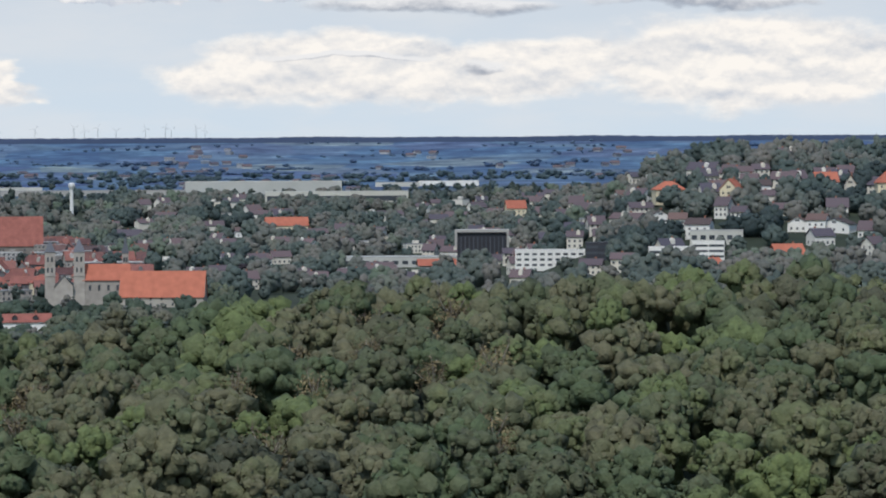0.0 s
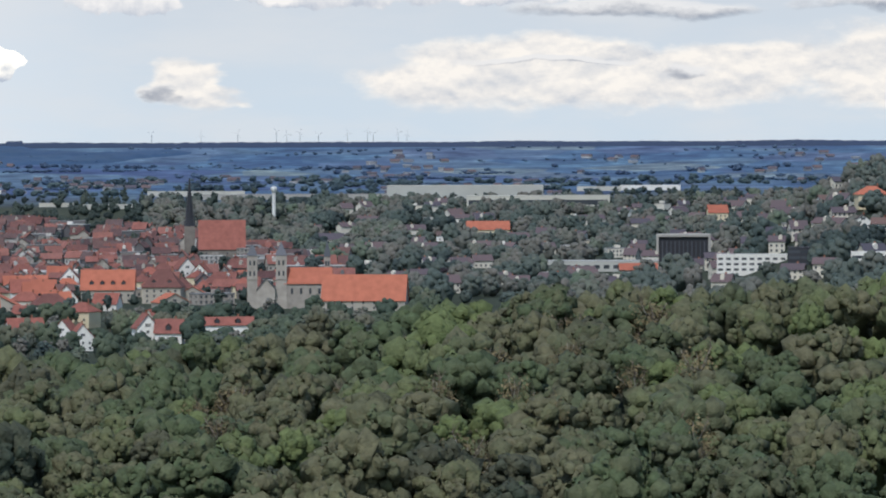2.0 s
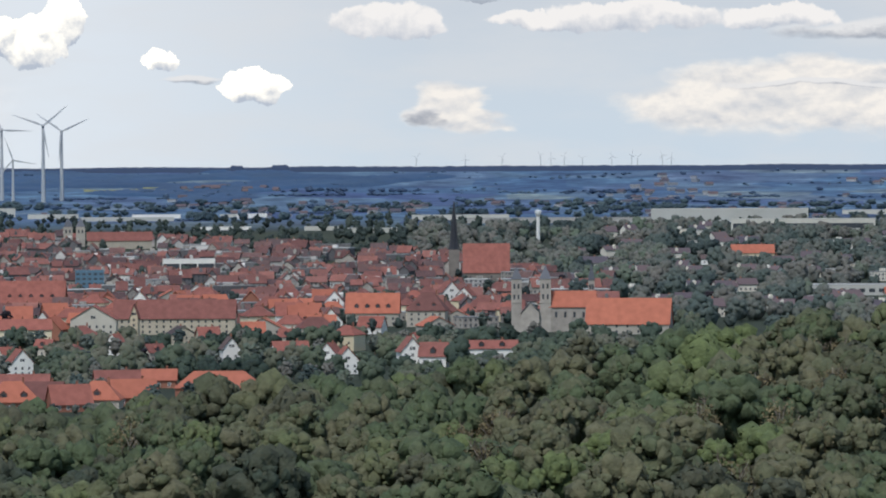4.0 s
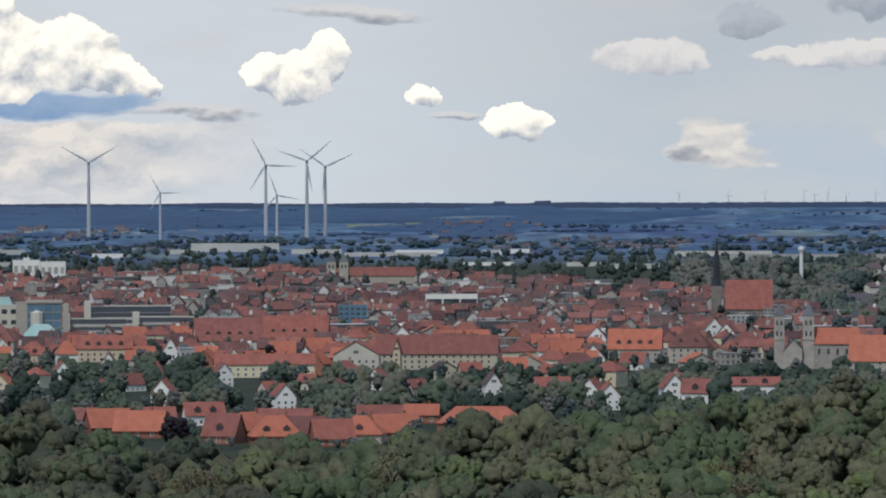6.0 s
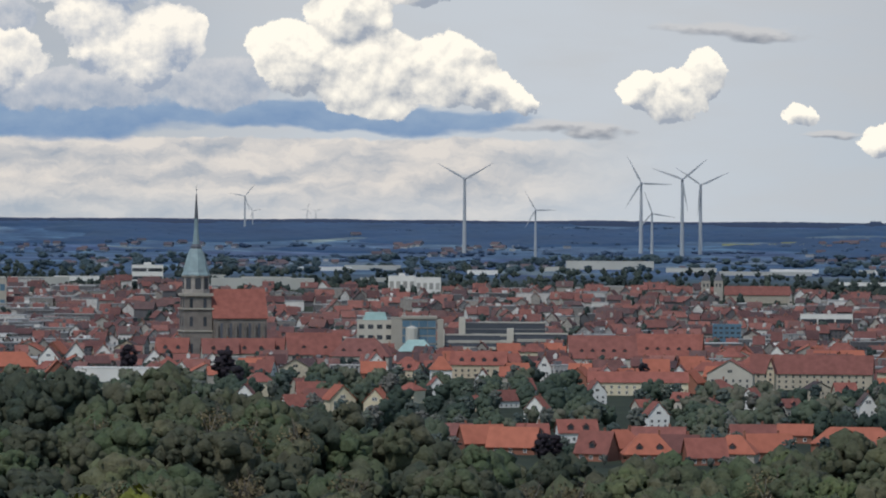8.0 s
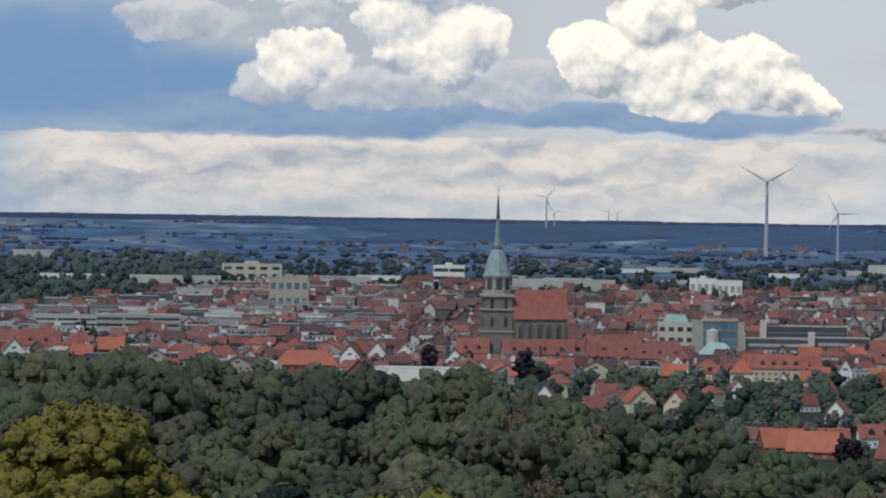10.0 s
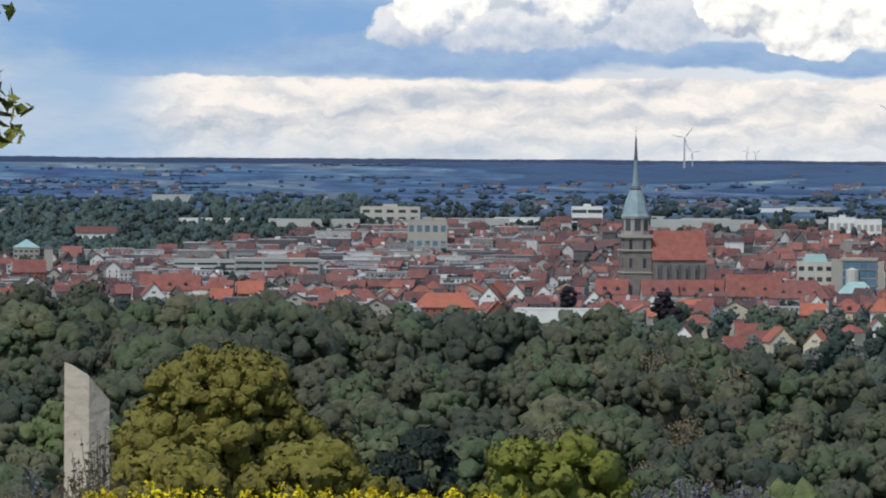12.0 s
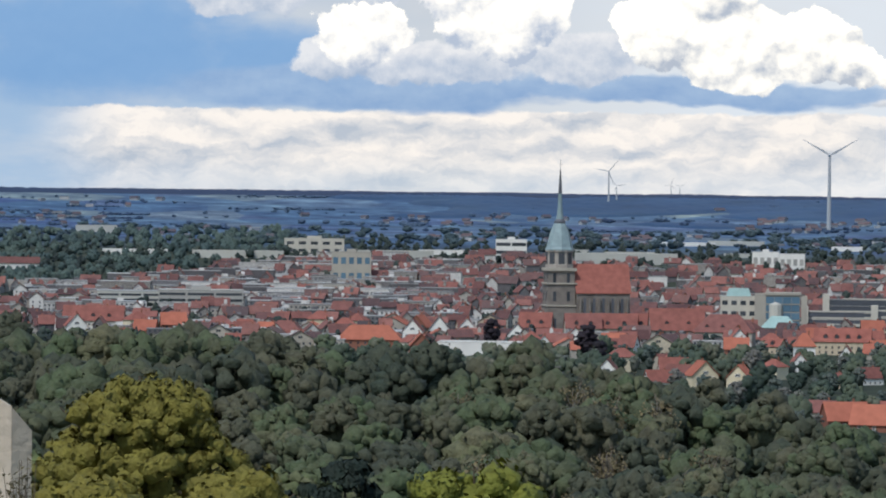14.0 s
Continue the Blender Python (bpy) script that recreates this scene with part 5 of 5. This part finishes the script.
block(12.43, 4288, 42, 18, 8, sheet_white, "pale shed in the fields", roof=sheet_white, name="warehouse", category="warehouse")

# long pale halls and glasshouses strung along the town's far edge
for b, r, w, h in ((-6.2, 4110, 95, 7), (-5.7, 4130, 22, 4), (-3.1, 4180, 26, 4), (-2.05, 4170, 48, 5), (1.18, 4175, 34, 6), (-0.65, 4172, 50, 6), (-1.65, 4120, 92, 5),
                   (-3.35, 4150, 30, 7), (3.7, 4180, 56, 6), (5.15, 3905, 46, 9), (-2.95, 3950, 54, 4), (-4.3, 3930, 32, 5), (-5.0, 3880, 46, 6), (3.55, 3960, 44, 5),
                   (6.0, 3985, 40, 6), (7.6, 3950, 60, 6), (11.9, 3900, 60, 6), (-11.7, 4190, 44, 6), (-12.4, 4200, 60, 7), (14.9, 4060, 40, 5), (4.4, 4160, 60, 5), (2.2, 4100, 30, 6)):
    block(b, r, w, 16, h * 0.7, white if int(w) % 3 == 0 else sheet_white, "long low pale hall at the town's far edge", roof=sheet_white, name="hall", category="hall", group="pale halls at the far edge")

# ---- wind turbines on the plain ----
def blade_data(length):
    v, n = [], 7
    for k in range(n):
        s = k / (n - 1)
        chord = (0.9 if k == 0 else 2.6 * (1 - s) + 0.35) * length / 36
        z = 1.0 + s * (length - 1.0)
        v += [(-chord * 0.35, -0.16, z), (chord * 0.65, -0.05, z), (chord * 0.65, 0.05, z), (-chord * 0.35, 0.22, z)]
    f = []
    for k in range(n - 1):
        for i in range(4):
            a, b = 4 * k + i, 4 * k + (i + 1) % 4
            f.append((a, b, b + 4, a + 4))
    return v, f + [(3, 2, 1, 0), (4 * n - 4, 4 * n - 3, 4 * n - 2, 4 * n - 1)]


def turbine(b, r, hub, blade, spin, label="white three-bladed wind turbine on the plain", up=0.0):
    e = tagged(new("wind_turbine"), label, "wind turbine", "wind farm")
    e.matrix_world = facing(b, r, 0, up)
    k = blade / 36
    part("tower", mesh_of("tower", *ring_data([(2.5 * k, -3), (1.9 * k, hub * 0.5), (1.35 * k, hub - 1)], 14), steel_grey), e)
    part("nacelle", mesh_of("nacelle", *joined(box_data(-1.6 * k, 1.6 * k, -2.4 * k, 6 * k, hub - 1.5 * k, hub + 1.8 * k)), steel_grey), e)
    ro = part("rotor", mesh_of("rotor", *ring_data([(0.4 * k, 0), (1.5 * k, 1.4 * k), (1.7 * k, 2.6 * k)], 10), steel_grey), e, "", Matrix.Translation((0, -5 * k, hub)) @ Matrix.Rotation(radians(-90), 4, "X"))
    me = mesh_of("blade", *blade_data(blade), steel_grey)
    back = Matrix.Rotation(radians(90), 4, "X") @ Matrix.Translation((0, 1.2 * k, 0))
    for i in range(3):
        part("blade", me, ro, "", back @ Matrix.Rotation(radians(spin + 120 * i), 4, "Y"))


for b, r, hub, blade, spin in ((2.45, 4515, 81, 34.5, 60), (1.48, 4482, 50, 22, 90), (0.04, 4543, 76, 33, 92), (-0.11, 4459, 48, 25, 100), (-0.52, 4500, 83, 34.5, 50),
                               (-0.77, 4532, 75, 33, 65), (5.45, 4824, 37, 18, 40), (5.34, 4850, 18, 11, 80), (4.6, 4900, 16, 9, 20), (4.48, 4905, 13, 8, 60)):
    turbine(b, r, hub, blade, spin)
for i, b in enumerate((-6.27, -6.77, -7.30, -7.44, -7.62, -7.87, -8.27, -8.54, -8.62, -8.96, -9.08, -5.6)):
    turbine(b, 4925, 11 + (i * 7 % 5), 6.5, i * 37 % 120, "tiny distant wind turbine on the skyline")

# ---- ordinary houses: a few kinds, set out in rows ----
plots += [(5.55, 2640, 62), (-7.3, 2290, 50), (-6.11, 3150, 10), (-12.85, 2800, 36), (7.03, 2345, 10), (5.72, 2262, 9), (5.55, 2218, 11)]
landmarks = list(plots)
kinds = []
ROOFS = (tile_red, tile_red, tile_orange, tile_red, tile_dark, tile_red, tile_red, tile_orange)
for i in range(8):
    w, d, h, rise = 11 + i * 1.4, 9.5 + (i * 5 % 4), 5.2 + (i * 3 % 5) * 0.8, 4.6 + (i * 7 % 4) * 0.8
    kinds.append(house(0, 2000, w, d, h, rise, (plaster, white, brick_red, cream, plaster, white, plaster, stone_pale)[i], ROOFS[i],
                       ("plastered town house with red tile roof", "white town house with red tile roof", "brick town house with orange tile roof", "cream town house with red tile roof",
                        "plastered town house with dark tile roof", "white town house with weathered red roof", "plastered row house with red roof", "stone town house with orange roof")[i],
                       along=i % 3 != 1, hip=i in (3, 6), cols=3 if i < 4 else 4, dormers=1 if i in (0, 4, 7) else 0, group="houses of the town"))
cells = {}


def claim(b, r, gap):
    p = spot(b, r)
    cells.setdefault((int(p.x // 40), int(p.y // 40)), []).append((p.x, p.y, gap))


def free(b, r, gap, clear=110.0):
    """Whether a plot is free, and hides no landmark close behind it."""
    p = spot(b, r)
    i, j = int(p.x // 40), int(p.y // 40)
    for u in (i - 1, i, i + 1):
        for v in (j - 1, j, j + 1):
            if any((p.x - a) ** 2 + (p.y - c) ** 2 < ((gap + q) * 0.6) ** 2 for a, c, q in cells.get((u, v), ())):
                return False
    return not any(abs(b - lb) < math.degrees(lw * 0.5 / lr) + 0.1 and -lw * 0.3 - 8 < lr - r < clear * (1.0 if lr < 3000 else 2.0) for lb, lr, lw in landmarks)


for lb, lr, lw in landmarks:
    claim(lb, lr, 14)


def bulk_houses(name, label, sites, walls, roofs, detail=True):
    """Many small houses in one body: (bearing, range, turn, width, depth, eaves, rise), flat-topped where the rise is 0."""
    verts, faces, slot = [], [], []
    g = random.Random(len(sites))

    def put(m, data, k):
        v, f = data
        n = len(verts)
        verts.extend(tuple(m @ Vector(x)) for x in v)
        faces.extend(tuple(i + n for i in q) for q in f)
        slot.extend([k] * len(f))

    for b, r, turn, w, d, h, rise in sites:
        m = facing(b, r, turn)
        if rise:
            put(m, gable_wall(w, d, h, rise), 0)
            put(m, gable_roof(w, d, h, rise), 1)
        else:
            put(m, box_data(-w / 2, w / 2, -d / 2, d / 2, -2, h), 0)
            put(m, box_data(-w / 2 - 0.2, w / 2 + 0.2, -d / 2 - 0.2, d / 2 + 0.2, h + 0.02, h + 0.6), 2)
        if not detail:
            continue
        span = w / max(2, round(w / 3.0))
        for z in np.arange(1.0, h - 1.6, 2.9) if r < 3150 else ():
            x = -w / 2 + span / 2
            while x < w / 2 - 0.8:
                put(m, box_data(x - 0.6, x + 0.6, -d / 2 - 0.06, -d / 2 + 0.1, z, z + 1.5), 3)
                x += span
            for y in (-d / 4, d / 4):
                for side in (-1, 1):
                    put(m, box_data(side * w / 2 - 0.08, side * w / 2 + 0.08, y - 0.55, y + 0.55, z, z + 1.5), 3)
        if rise:
            x, y = g.uniform(-0.3, 0.3) * w, g.uniform(0.4, 1.2)
            put(m, box_data(x - 0.45, x + 0.45, y - 0.4, y + 0.4, h + rise - 1.5, h + rise + 1.3), 4)
            if g.random() < 0.5 and w > 9:
                x = g.uniform(-0.25, 0.25) * w
                v, f = gable_wall(2.2, 2.6, 1.4, 1.0, False)
                put(m, ([(a + x, c - d * 0.26, e + h + rise * 0.25 + 1.0) for a, c, e in v], f), 0)
        elif g.random() < 0.6:
            x, y = g.uniform(-0.25, 0.25) * w, g.uniform(-0.2, 0.2) * d
            put(m, box_data(x - 2, x + 2, y - 1.5, y + 1.5, h + 0.5, h + 2.6), 0)
    me = mesh_of(name, verts, faces, walls)
    for material in (roofs, flat_bulk, glass_dark, brick_red):
        me.materials.append(material)
    me.polygons.foreach_set("material_index", slot)
    tagged(new(name, me), label, "houses", kind="stuff")


def built_up(b):
    """Nearest and farthest range of the closely built town on a bearing."""
    near = float(np.interp(b, (-8, -6, -3, 0, 3, 5, 8, 11, 15), (2560, 2250, 2120, 2200, 2290, 2320, 2260, 2420, 2650)))
    far = float(np.interp(b, (-8.4, -7.4, -6, -3, 0, 3, 6, 9, 11, 13, 15), (2900, 3100, 3350, 3620, 3760, 3700, 3780, 3800, 3500, 3250, 3250)))
    return near, far


def settle():
    g = random.Random(21)
    used, n, tries = set(), 0, 0
    while n < 200 and tries < 40000:
        tries += 1
        b, r = g.uniform(-8.0, 14.8), g.uniform(2050, 2720)
        near, far = built_up(b)
        if not near < r < far or not free(b, r, 15):
            continue
        claim(b, r, 14)
        i = g.randrange(8)
        m = facing(b, r, g.choice((0, 0, 0, 10, -12, 20, -24, 90, 75)) + g.uniform(-6, 6), 0, g.uniform(0.78, 1.1))
        if i in used:
            copy_thing(kinds[i], m)
        else:
            kinds[i].matrix_world = m
            used.add(i)
        n += 1
    tries = 0
    while n < 228 and tries < 4000:     # villas in the park belt below the town
        tries += 1
        b, r = g.uniform(-6.5, 5.6), g.uniform(1800, 2180)
        if not free(b, r, 26):
            continue
        claim(b, r, 16)
        copy_thing(kinds[g.choice((0, 1, 3, 5))], facing(b, r, g.uniform(-40, 40), 0, g.uniform(0.72, 0.98)))
        n += 1
    sites, tries = [], 0
    while len(sites) < 1700 and tries < 120000:
        tries += 1
        b, r = g.uniform(-8.4, 15.2), 2350 + 1620 * g.random() ** 0.8
        near, far = built_up(b)
        if not near < r < far or not free(b, r, 9, 70):
            continue
        claim(b, r, 9)
        flat = g.random() < (0.20 if b < 8 else 0.32)
        turn = g.choice((0, 0, 6, 8, -12, 20, -24, 88, 84, 78, -75)) + g.uniform(-6, 6)
        if flat:
            sites.append((b, r, turn * 0.3, g.uniform(12, 30), g.uniform(9, 14), g.uniform(4, 9), 0))
        else:
            sites.append((b, r, turn, g.uniform(7, 16), g.uniform(7, 10), g.uniform(3.6, 8.4), g.uniform(2.8, 5.4)))
    tries = 0
    while tries < 900:     # pale works and shops in the north-west of the town
        tries += 1
        b, r = g.uniform(7.6, 13.2), g.uniform(2850, 3780)
        if r < built_up(b)[1] and free(b, r, 9, 60) and g.random() < 0.35:
            claim(b, r, 12)
            sites.append((b, r, g.uniform(-8, 8), g.uniform(18, 46), g.uniform(12, 18), g.uniform(6, 11), 0))
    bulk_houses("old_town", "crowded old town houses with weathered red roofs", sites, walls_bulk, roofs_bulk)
    sites = []
    while len(sites) < 120:      # outskirts to the east and at the hill foot
        b, r = g.uniform(-18.8, -7.8), g.uniform(2450, 3900)
        if b < -14 and r > 2850 or not free(b, r, 14):
            continue
        claim(b, r, 12)
        landmarks.append((b, r, 12))
        sites.append((b, r, g.uniform(-40, 40), g.uniform(9, 22), g.uniform(8, 11), g.uniform(4, 7), g.choice((0, 3, 3.6, 4.4))))
    bulk_houses("eastern_outskirts", "scattered pale houses among trees", sites, walls_pale, roofs_hazed)
    sites = []
    while len(sites) < 26:      # pale villas up the eastern hill
        b, r = g.uniform(-18.8, -13.2), g.uniform(2230, 2600)
        if not free(b, r, 12, 40):
            continue
        claim(b, r, 9)
        landmarks.append((b, r, 9))
        sites.append((b, r, g.uniform(-45, 45), g.uniform(8, 14), g.uniform(8, 11), g.uniform(4.5, 7.5), g.choice((3, 3.8, 4.6))))
    bulk_houses("hill_villas", "pale villas scattered up the wooded hill", sites, walls_pale, roofs_hazed)
    sites, tries = [], 0
    while len(sites) < 320 and tries < 60000:     # villages out on the plain
        tries += 1
        b, r = g.uniform(-19, 15.5), g.uniform(4100, 4800)
        if noise.noise((b * 0.5, r * 0.006, 3.0)) < 0.12 or not free(b, r, 9):
            continue
        claim(b, r, 8)
        sites.append((b, r, g.uniform(-40, 40), g.uniform(5, 11), g.uniform(5, 7), g.uniform(1.6, 2.8), g.choice((0, 1.4, 1.8, 2.2))))
    bulk_houses("far_villages", "far villages of small roofs on the plain, dulled for haze", sites, walls_hazed, roofs_hazed, False)


settle()


# ---- trees in the town, and the woods and hedges of the plain ----
town_kinds = [tree("park_tree", ("round dark green town tree", "grey-green town tree in leaf", "green park tree among the houses", "tall green garden tree")[i], (13, 15, 12, 17)[i], (5.2, 5.8, 5.0, 5.2)[i],
                   81 + i, leaf_town, 0, 0.5, 26, 0.10, group="trees among the houses", clump=0.72) for i in range(4)]


def town_trees():
    g = random.Random(8)
    used, n, tries = set(), 0, 0
    while n < 170 and tries < 20000:
        tries += 1
        b, r = g.uniform(-8.5, 6.2), g.uniform(1570, 2330)
        if r > built_up(max(b, -8))[0] + 60 or not free(b, r, 8, 90):
            continue
        claim(b, r, 6)
        k = g.randrange(4)
        m = facing(b, r, g.uniform(0, 360), 0, g.uniform(0.6, 1.1))
        if k in used:
            copy_thing(town_kinds[k], m)
        else:
            town_kinds[k].matrix_world = m
            used.add(k)
        n += 1


town_trees()
# garden trees close before the farm buildings at the foot of the wood
g_farm = random.Random(12)
for i in range(46):
    b, r = g_farm.uniform(-3.6, 3.4), g_farm.choice((1500, 1520, 1540, 1545, 1600, 1620, 1680))
    copy_thing(town_kinds[i % 4], facing(b, r + g_farm.uniform(-8, 8), i * 50, 0, g_farm.uniform(0.28, 0.55) if r < 1590 else g_farm.uniform(0.5, 0.9)))


def bulk_trees(name, label, where, count, leaves, seed, cards, size, scale, gap=7, clear=60, tall=(0.85, 1.15), lumps=True, lobes=8, fine=True, clump=1.0):
    g = random.Random(seed)
    made = [crown_data(5.2, 10.5, lobes, cards, size, seed + i, 1.0, lumps, 1.05, True if fine else "tiny", clump) for i in range(4)]
    out, tones, tries = [], [], 0
    while len(out) < count and tries < count * 40:
        tries += 1
        at_ = where(g)
        if at_ is None or not free(*at_, gap, clear):
            continue
        p = spot(*at_)
        out.append(spun(made[g.randrange(4)], g.uniform(0, 6.28), (p.x, p.y, p.z - 0.5), g.uniform(*scale), g.uniform(*tall)))
        tones.append(min(max(0.5 + 0.95 * noise.noise((p.x * 0.014, p.y * 0.006, seed * 0.1)) + g.uniform(-0.16, 0.16), 0), 1))
    tagged(new(name, crowd(name, out, tones, leaves)), label, "woodland", kind="stuff")


def in_east(g):
    b = g.uniform(-19, -7.6)
    r = g.uniform(1750 if b < -11 else 2250, 3850 if b > -14.5 else 2500)
    return (b, r) if b < -8.6 or r > 2750 else None


def in_outer(g):
    b, r = g.uniform(-14.5, -5.5), g.uniform(2900, 3960)
    return (b, r) if r > built_up(max(b, -8.4))[1] else None


def in_hill(g):
    b, r = g.uniform(-20, -13.6), g.uniform(2380, 2850)
    return (b, r) if g.random() < (-b - 12) / 5 else None


def in_town_gaps(g):
    return g.uniform(-8, 15.2), g.uniform(2300, 4000)


def in_belt(g):
    b = g.uniform(-9.5, 15)
    bs = (-9.5, -6, -2, 2, 5, 9, 15)
    return b, g.uniform(float(np.interp(b, bs, (1900, 1650, 1560, 1560, 1600, 1500, 1500))), float(np.interp(b, bs, (2550, 2180, 2130, 2270, 2330, 2250, 2600))))


def in_west(g):
    b, r = g.uniform(9.8, 16), g.uniform(3250, 4300)
    return (b, r) if r > np.interp(b, (9.8, 11, 13, 16), (3950, 3600, 3280, 3250)) else None


def in_fringe(g):
    b = g.uniform(-19, 16)
    return b, g.uniform(built_up(min(max(b, -8), 15))[1] - 60 if b > -8 else 3700, 4170)


bulk_trees("east_woods", "grey-green trees filling the eastern quarter", in_east, 760, leaf_town_bulk, 301, 0, 0.7, (0.85, 1.85), 4, 45, lobes=14, clump=0.8)
bulk_trees("outer_woods", "grey-green woods beyond the eastern quarter", in_outer, 720, leaf_town_bulk, 305, 0, 0.8, (0.75, 1.5), 4, 34)
bulk_trees("hill_woods", "dark green trees on the eastern hill", in_hill, 480, leaf_town_bulk, 311, 0, 0.7, (0.85, 1.6), 4, 20, lobes=9)
bulk_trees("garden_trees", "dull green trees between town roofs", in_town_gaps, 900, leaf_fringe, 321, 0, 0.7, (0.55, 1.1), 2, 6, lobes=6)
bulk_trees("park_belt", "green trees of the park belt below the town", in_belt, 720, leaf_belt, 331, 0, 0.6, (0.6, 1.45), 4, 90, lobes=15, clump=0.78)
bulk_trees("west_woods", "green woods beyond the town's western edge, tinted for haze", in_west, 700, leaf_west, 341, 0, 0.8, (0.6, 1.1), 3, 40)
bulk_trees("fringe_trees", "dark tree belts at the town's edge", in_fringe, 1700, leaf_fringe, 351, 0, 0.8, (0.45, 0.95), 2, 16, (0.7, 1.0), lobes=6, fine=False)


def hedges():
    g = random.Random(44)
    rows, queue = [], []
    for i in range(50):
        b0, r0, run = g.uniform(-19.5, 15.5), 4120 + 760 * g.random() ** 0.8, g.uniform(0.3, 2.6)
        k = b0
        while k < b0 + run:
            if noise.noise((k * 2.2, i * 3.1, 0)) > -0.1:
                queue.append((k, min(r0 + (k - b0) * g.uniform(-6, 6), 4890)))
            k += g.uniform(0.02, 0.06)
    it = iter(queue)
    bulk_trees("field_hedges", "hedges and copses on the plain, tinted blue for haze", lambda q: next(it, None), len(queue), leaf_far_haze, 361, 0, 2.6, (0.5, 1.05), 0, 0, (0.24, 0.42), lobes=3, fine=False)


hedges()


def in_copse(near, far, seed, level):
    """Places in drawn-out copses between two ranges."""
    def pick(g):
        b, r = g.uniform(-19.5, 15.8), g.uniform(near, far)
        return (b, r) if noise.noise((b * 0.55, r * 0.026, seed)) + 0.35 * noise.noise((b * 4.0, r * 0.08, seed)) > level else None
    return pick


def far_forest():
    """A closed forest on the far slope: one rolling canopy with a ragged edge."""
    bs, rs = np.arange(-7.0, 10.0, 0.035), np.arange(4480, 4890, 9.0)
    verts, faces, n = [], [], len(bs)
    for r in rs:
        for b in bs:
            stand = noise.noise((b * 0.55, r * 0.012, 17.0)) + float(np.interp(r, (4480, 4640, 4800), (-0.45, 0.05, 0.3))) - max(0.0, abs(b - 1.5) - 6.0) * 0.25
            crown = 2.2 + 1.1 * noise.noise((b * 6.0, r * 0.05, 3.0)) + 0.9 * noise.noise((b * 22.0, r * 0.13, 5.0))
            verts.append(tuple(spot(b, r, min(max(stand * 9.0, -1.5), 1.0) * crown)))
    for j in range(len(rs) - 1):
        for i in range(n - 1):
            a = j * n + i
            faces.append((a, a + n, a + n + 1, a + 1))
    tagged(new("far_forest", mesh_of("far_forest", verts, faces, forest_hazed, True)), "forest on the slope below the skyline, coloured dark blue for haze", "woodland", kind="stuff")


# distance haze painted in: the canopy's green is replaced by blue
forest_hazed = surface("haze_blue_forest", [(0.0, (0.012, 0.038, 0.096)), (0.5, (0.020, 0.058, 0.134)), (1.0, (0.042, 0.098, 0.176))], 0.12, 0.02, dirt=0.9, per_thing=False)
far_forest()
bulk_trees("near_copses", "dark green woods before the plain, tinted blue for haze", in_copse(4090, 4420, 5.0, 0.10), 1100, leaf_mid_haze, 371, 0, 1.6, (0.7, 1.5), 1, 10, (0.32, 0.6), lobes=5, fine=False)
bulk_trees("middle_copses", "copses and orchards over the plain, tinted blue for haze", in_copse(4350, 4660, 9.0, 0.26), 520, leaf_far_haze, 375, 0, 1.6, (0.6, 1.3), 1, 10, (0.28, 0.5), lobes=5, fine=False)
bulk_trees("far_copses", "copses under the skyline, coloured blue for haze", in_copse(4600, 4880, 13.0, 0.22), 420, leaf_far_haze, 379, 0, 1.6, (0.4, 0.9), 1, 10, (0.3, 0.5), lobes=4, fine=False)
for b, r, w, d in ((-1.78, 4665, 116, 16), (-2.3, 4690, 70, 8)):
    fld = new("rape_field", mesh_of("rape_field", *box_data(-w / 2, w / 2, -d / 2, d / 2, -1.0, 1.6), rape))
    fld.matrix_world = facing(b, r)
    tagged(fld, "strip of pale yellow rape in flower", "field")


def ridge_woods():
    """A continuous dark wood along the skyline."""
    bs = np.arange(-22, 20, 0.02)
    verts, faces = [], []
    for i, b in enumerate(bs):
        hgt = 1.2 + 1.6 * max(0.0, noise.noise((b * 0.8, 0, 0)) + 0.35) + 0.7 * noise.noise((b * 9, 1, 0)) + (2.4 if abs(b + 3.15) < 0.08 or abs(b + 3.75) < 0.11 else 0)
        for r, up in ((4872, -7), (4890, hgt * 0.6), (4906, hgt), (4935, -8)):
            a = radians(b)
            verts.append((-r * math.sin(a), r * math.cos(a), EYE - 1.5 + up))
        if i:
            n = 4 * i
            faces += [(n - 4 + k, n + k, n + k + 1, n - 3 + k) for k in range(3)]
    tagged(new("skyline_woods", mesh_of("skyline_woods", verts, faces, ridge_hazed)), "wooded ridge along the skyline, coloured dark blue for haze", "woodland", kind="stuff")


# navy base colour stands in for haze over the ridge
ridge_hazed = surface("ridge_woods", [(0.0, (0.018, 0.034, 0.078)), (1.0, (0.034, 0.054, 0.105))], 0.05, 0.008, per_thing=False)
ridge_woods()
beech = tree("copper_beech", "dark purple copper beech tree", 20, 6.0, 401, leaf_copper, 0, 0.45, 26, 0.06, group="copper beeches")
beech.matrix_world = facing(7.03, 2345, 0, 0, 1.1)
copy_thing(beech, facing(5.72, 2262, 70, 0, 1.0))
copy_thing(beech, facing(5.55, 2218, 140, -7, 0.98))
for b, r, s in ((1.36, 1600, 0.62), (1.2, 1606, 0.58), (-1.85, 1900, 0.6), (-7.58, 2900, 0.7), (3.0, 2255, 0.62), (0.0, 2330, 0.75), (-4.1, 2290, 0.6), (-9.6, 2580, 0.8)):
    copy_thing(beech, facing(b, r, b * 50, -3, s))
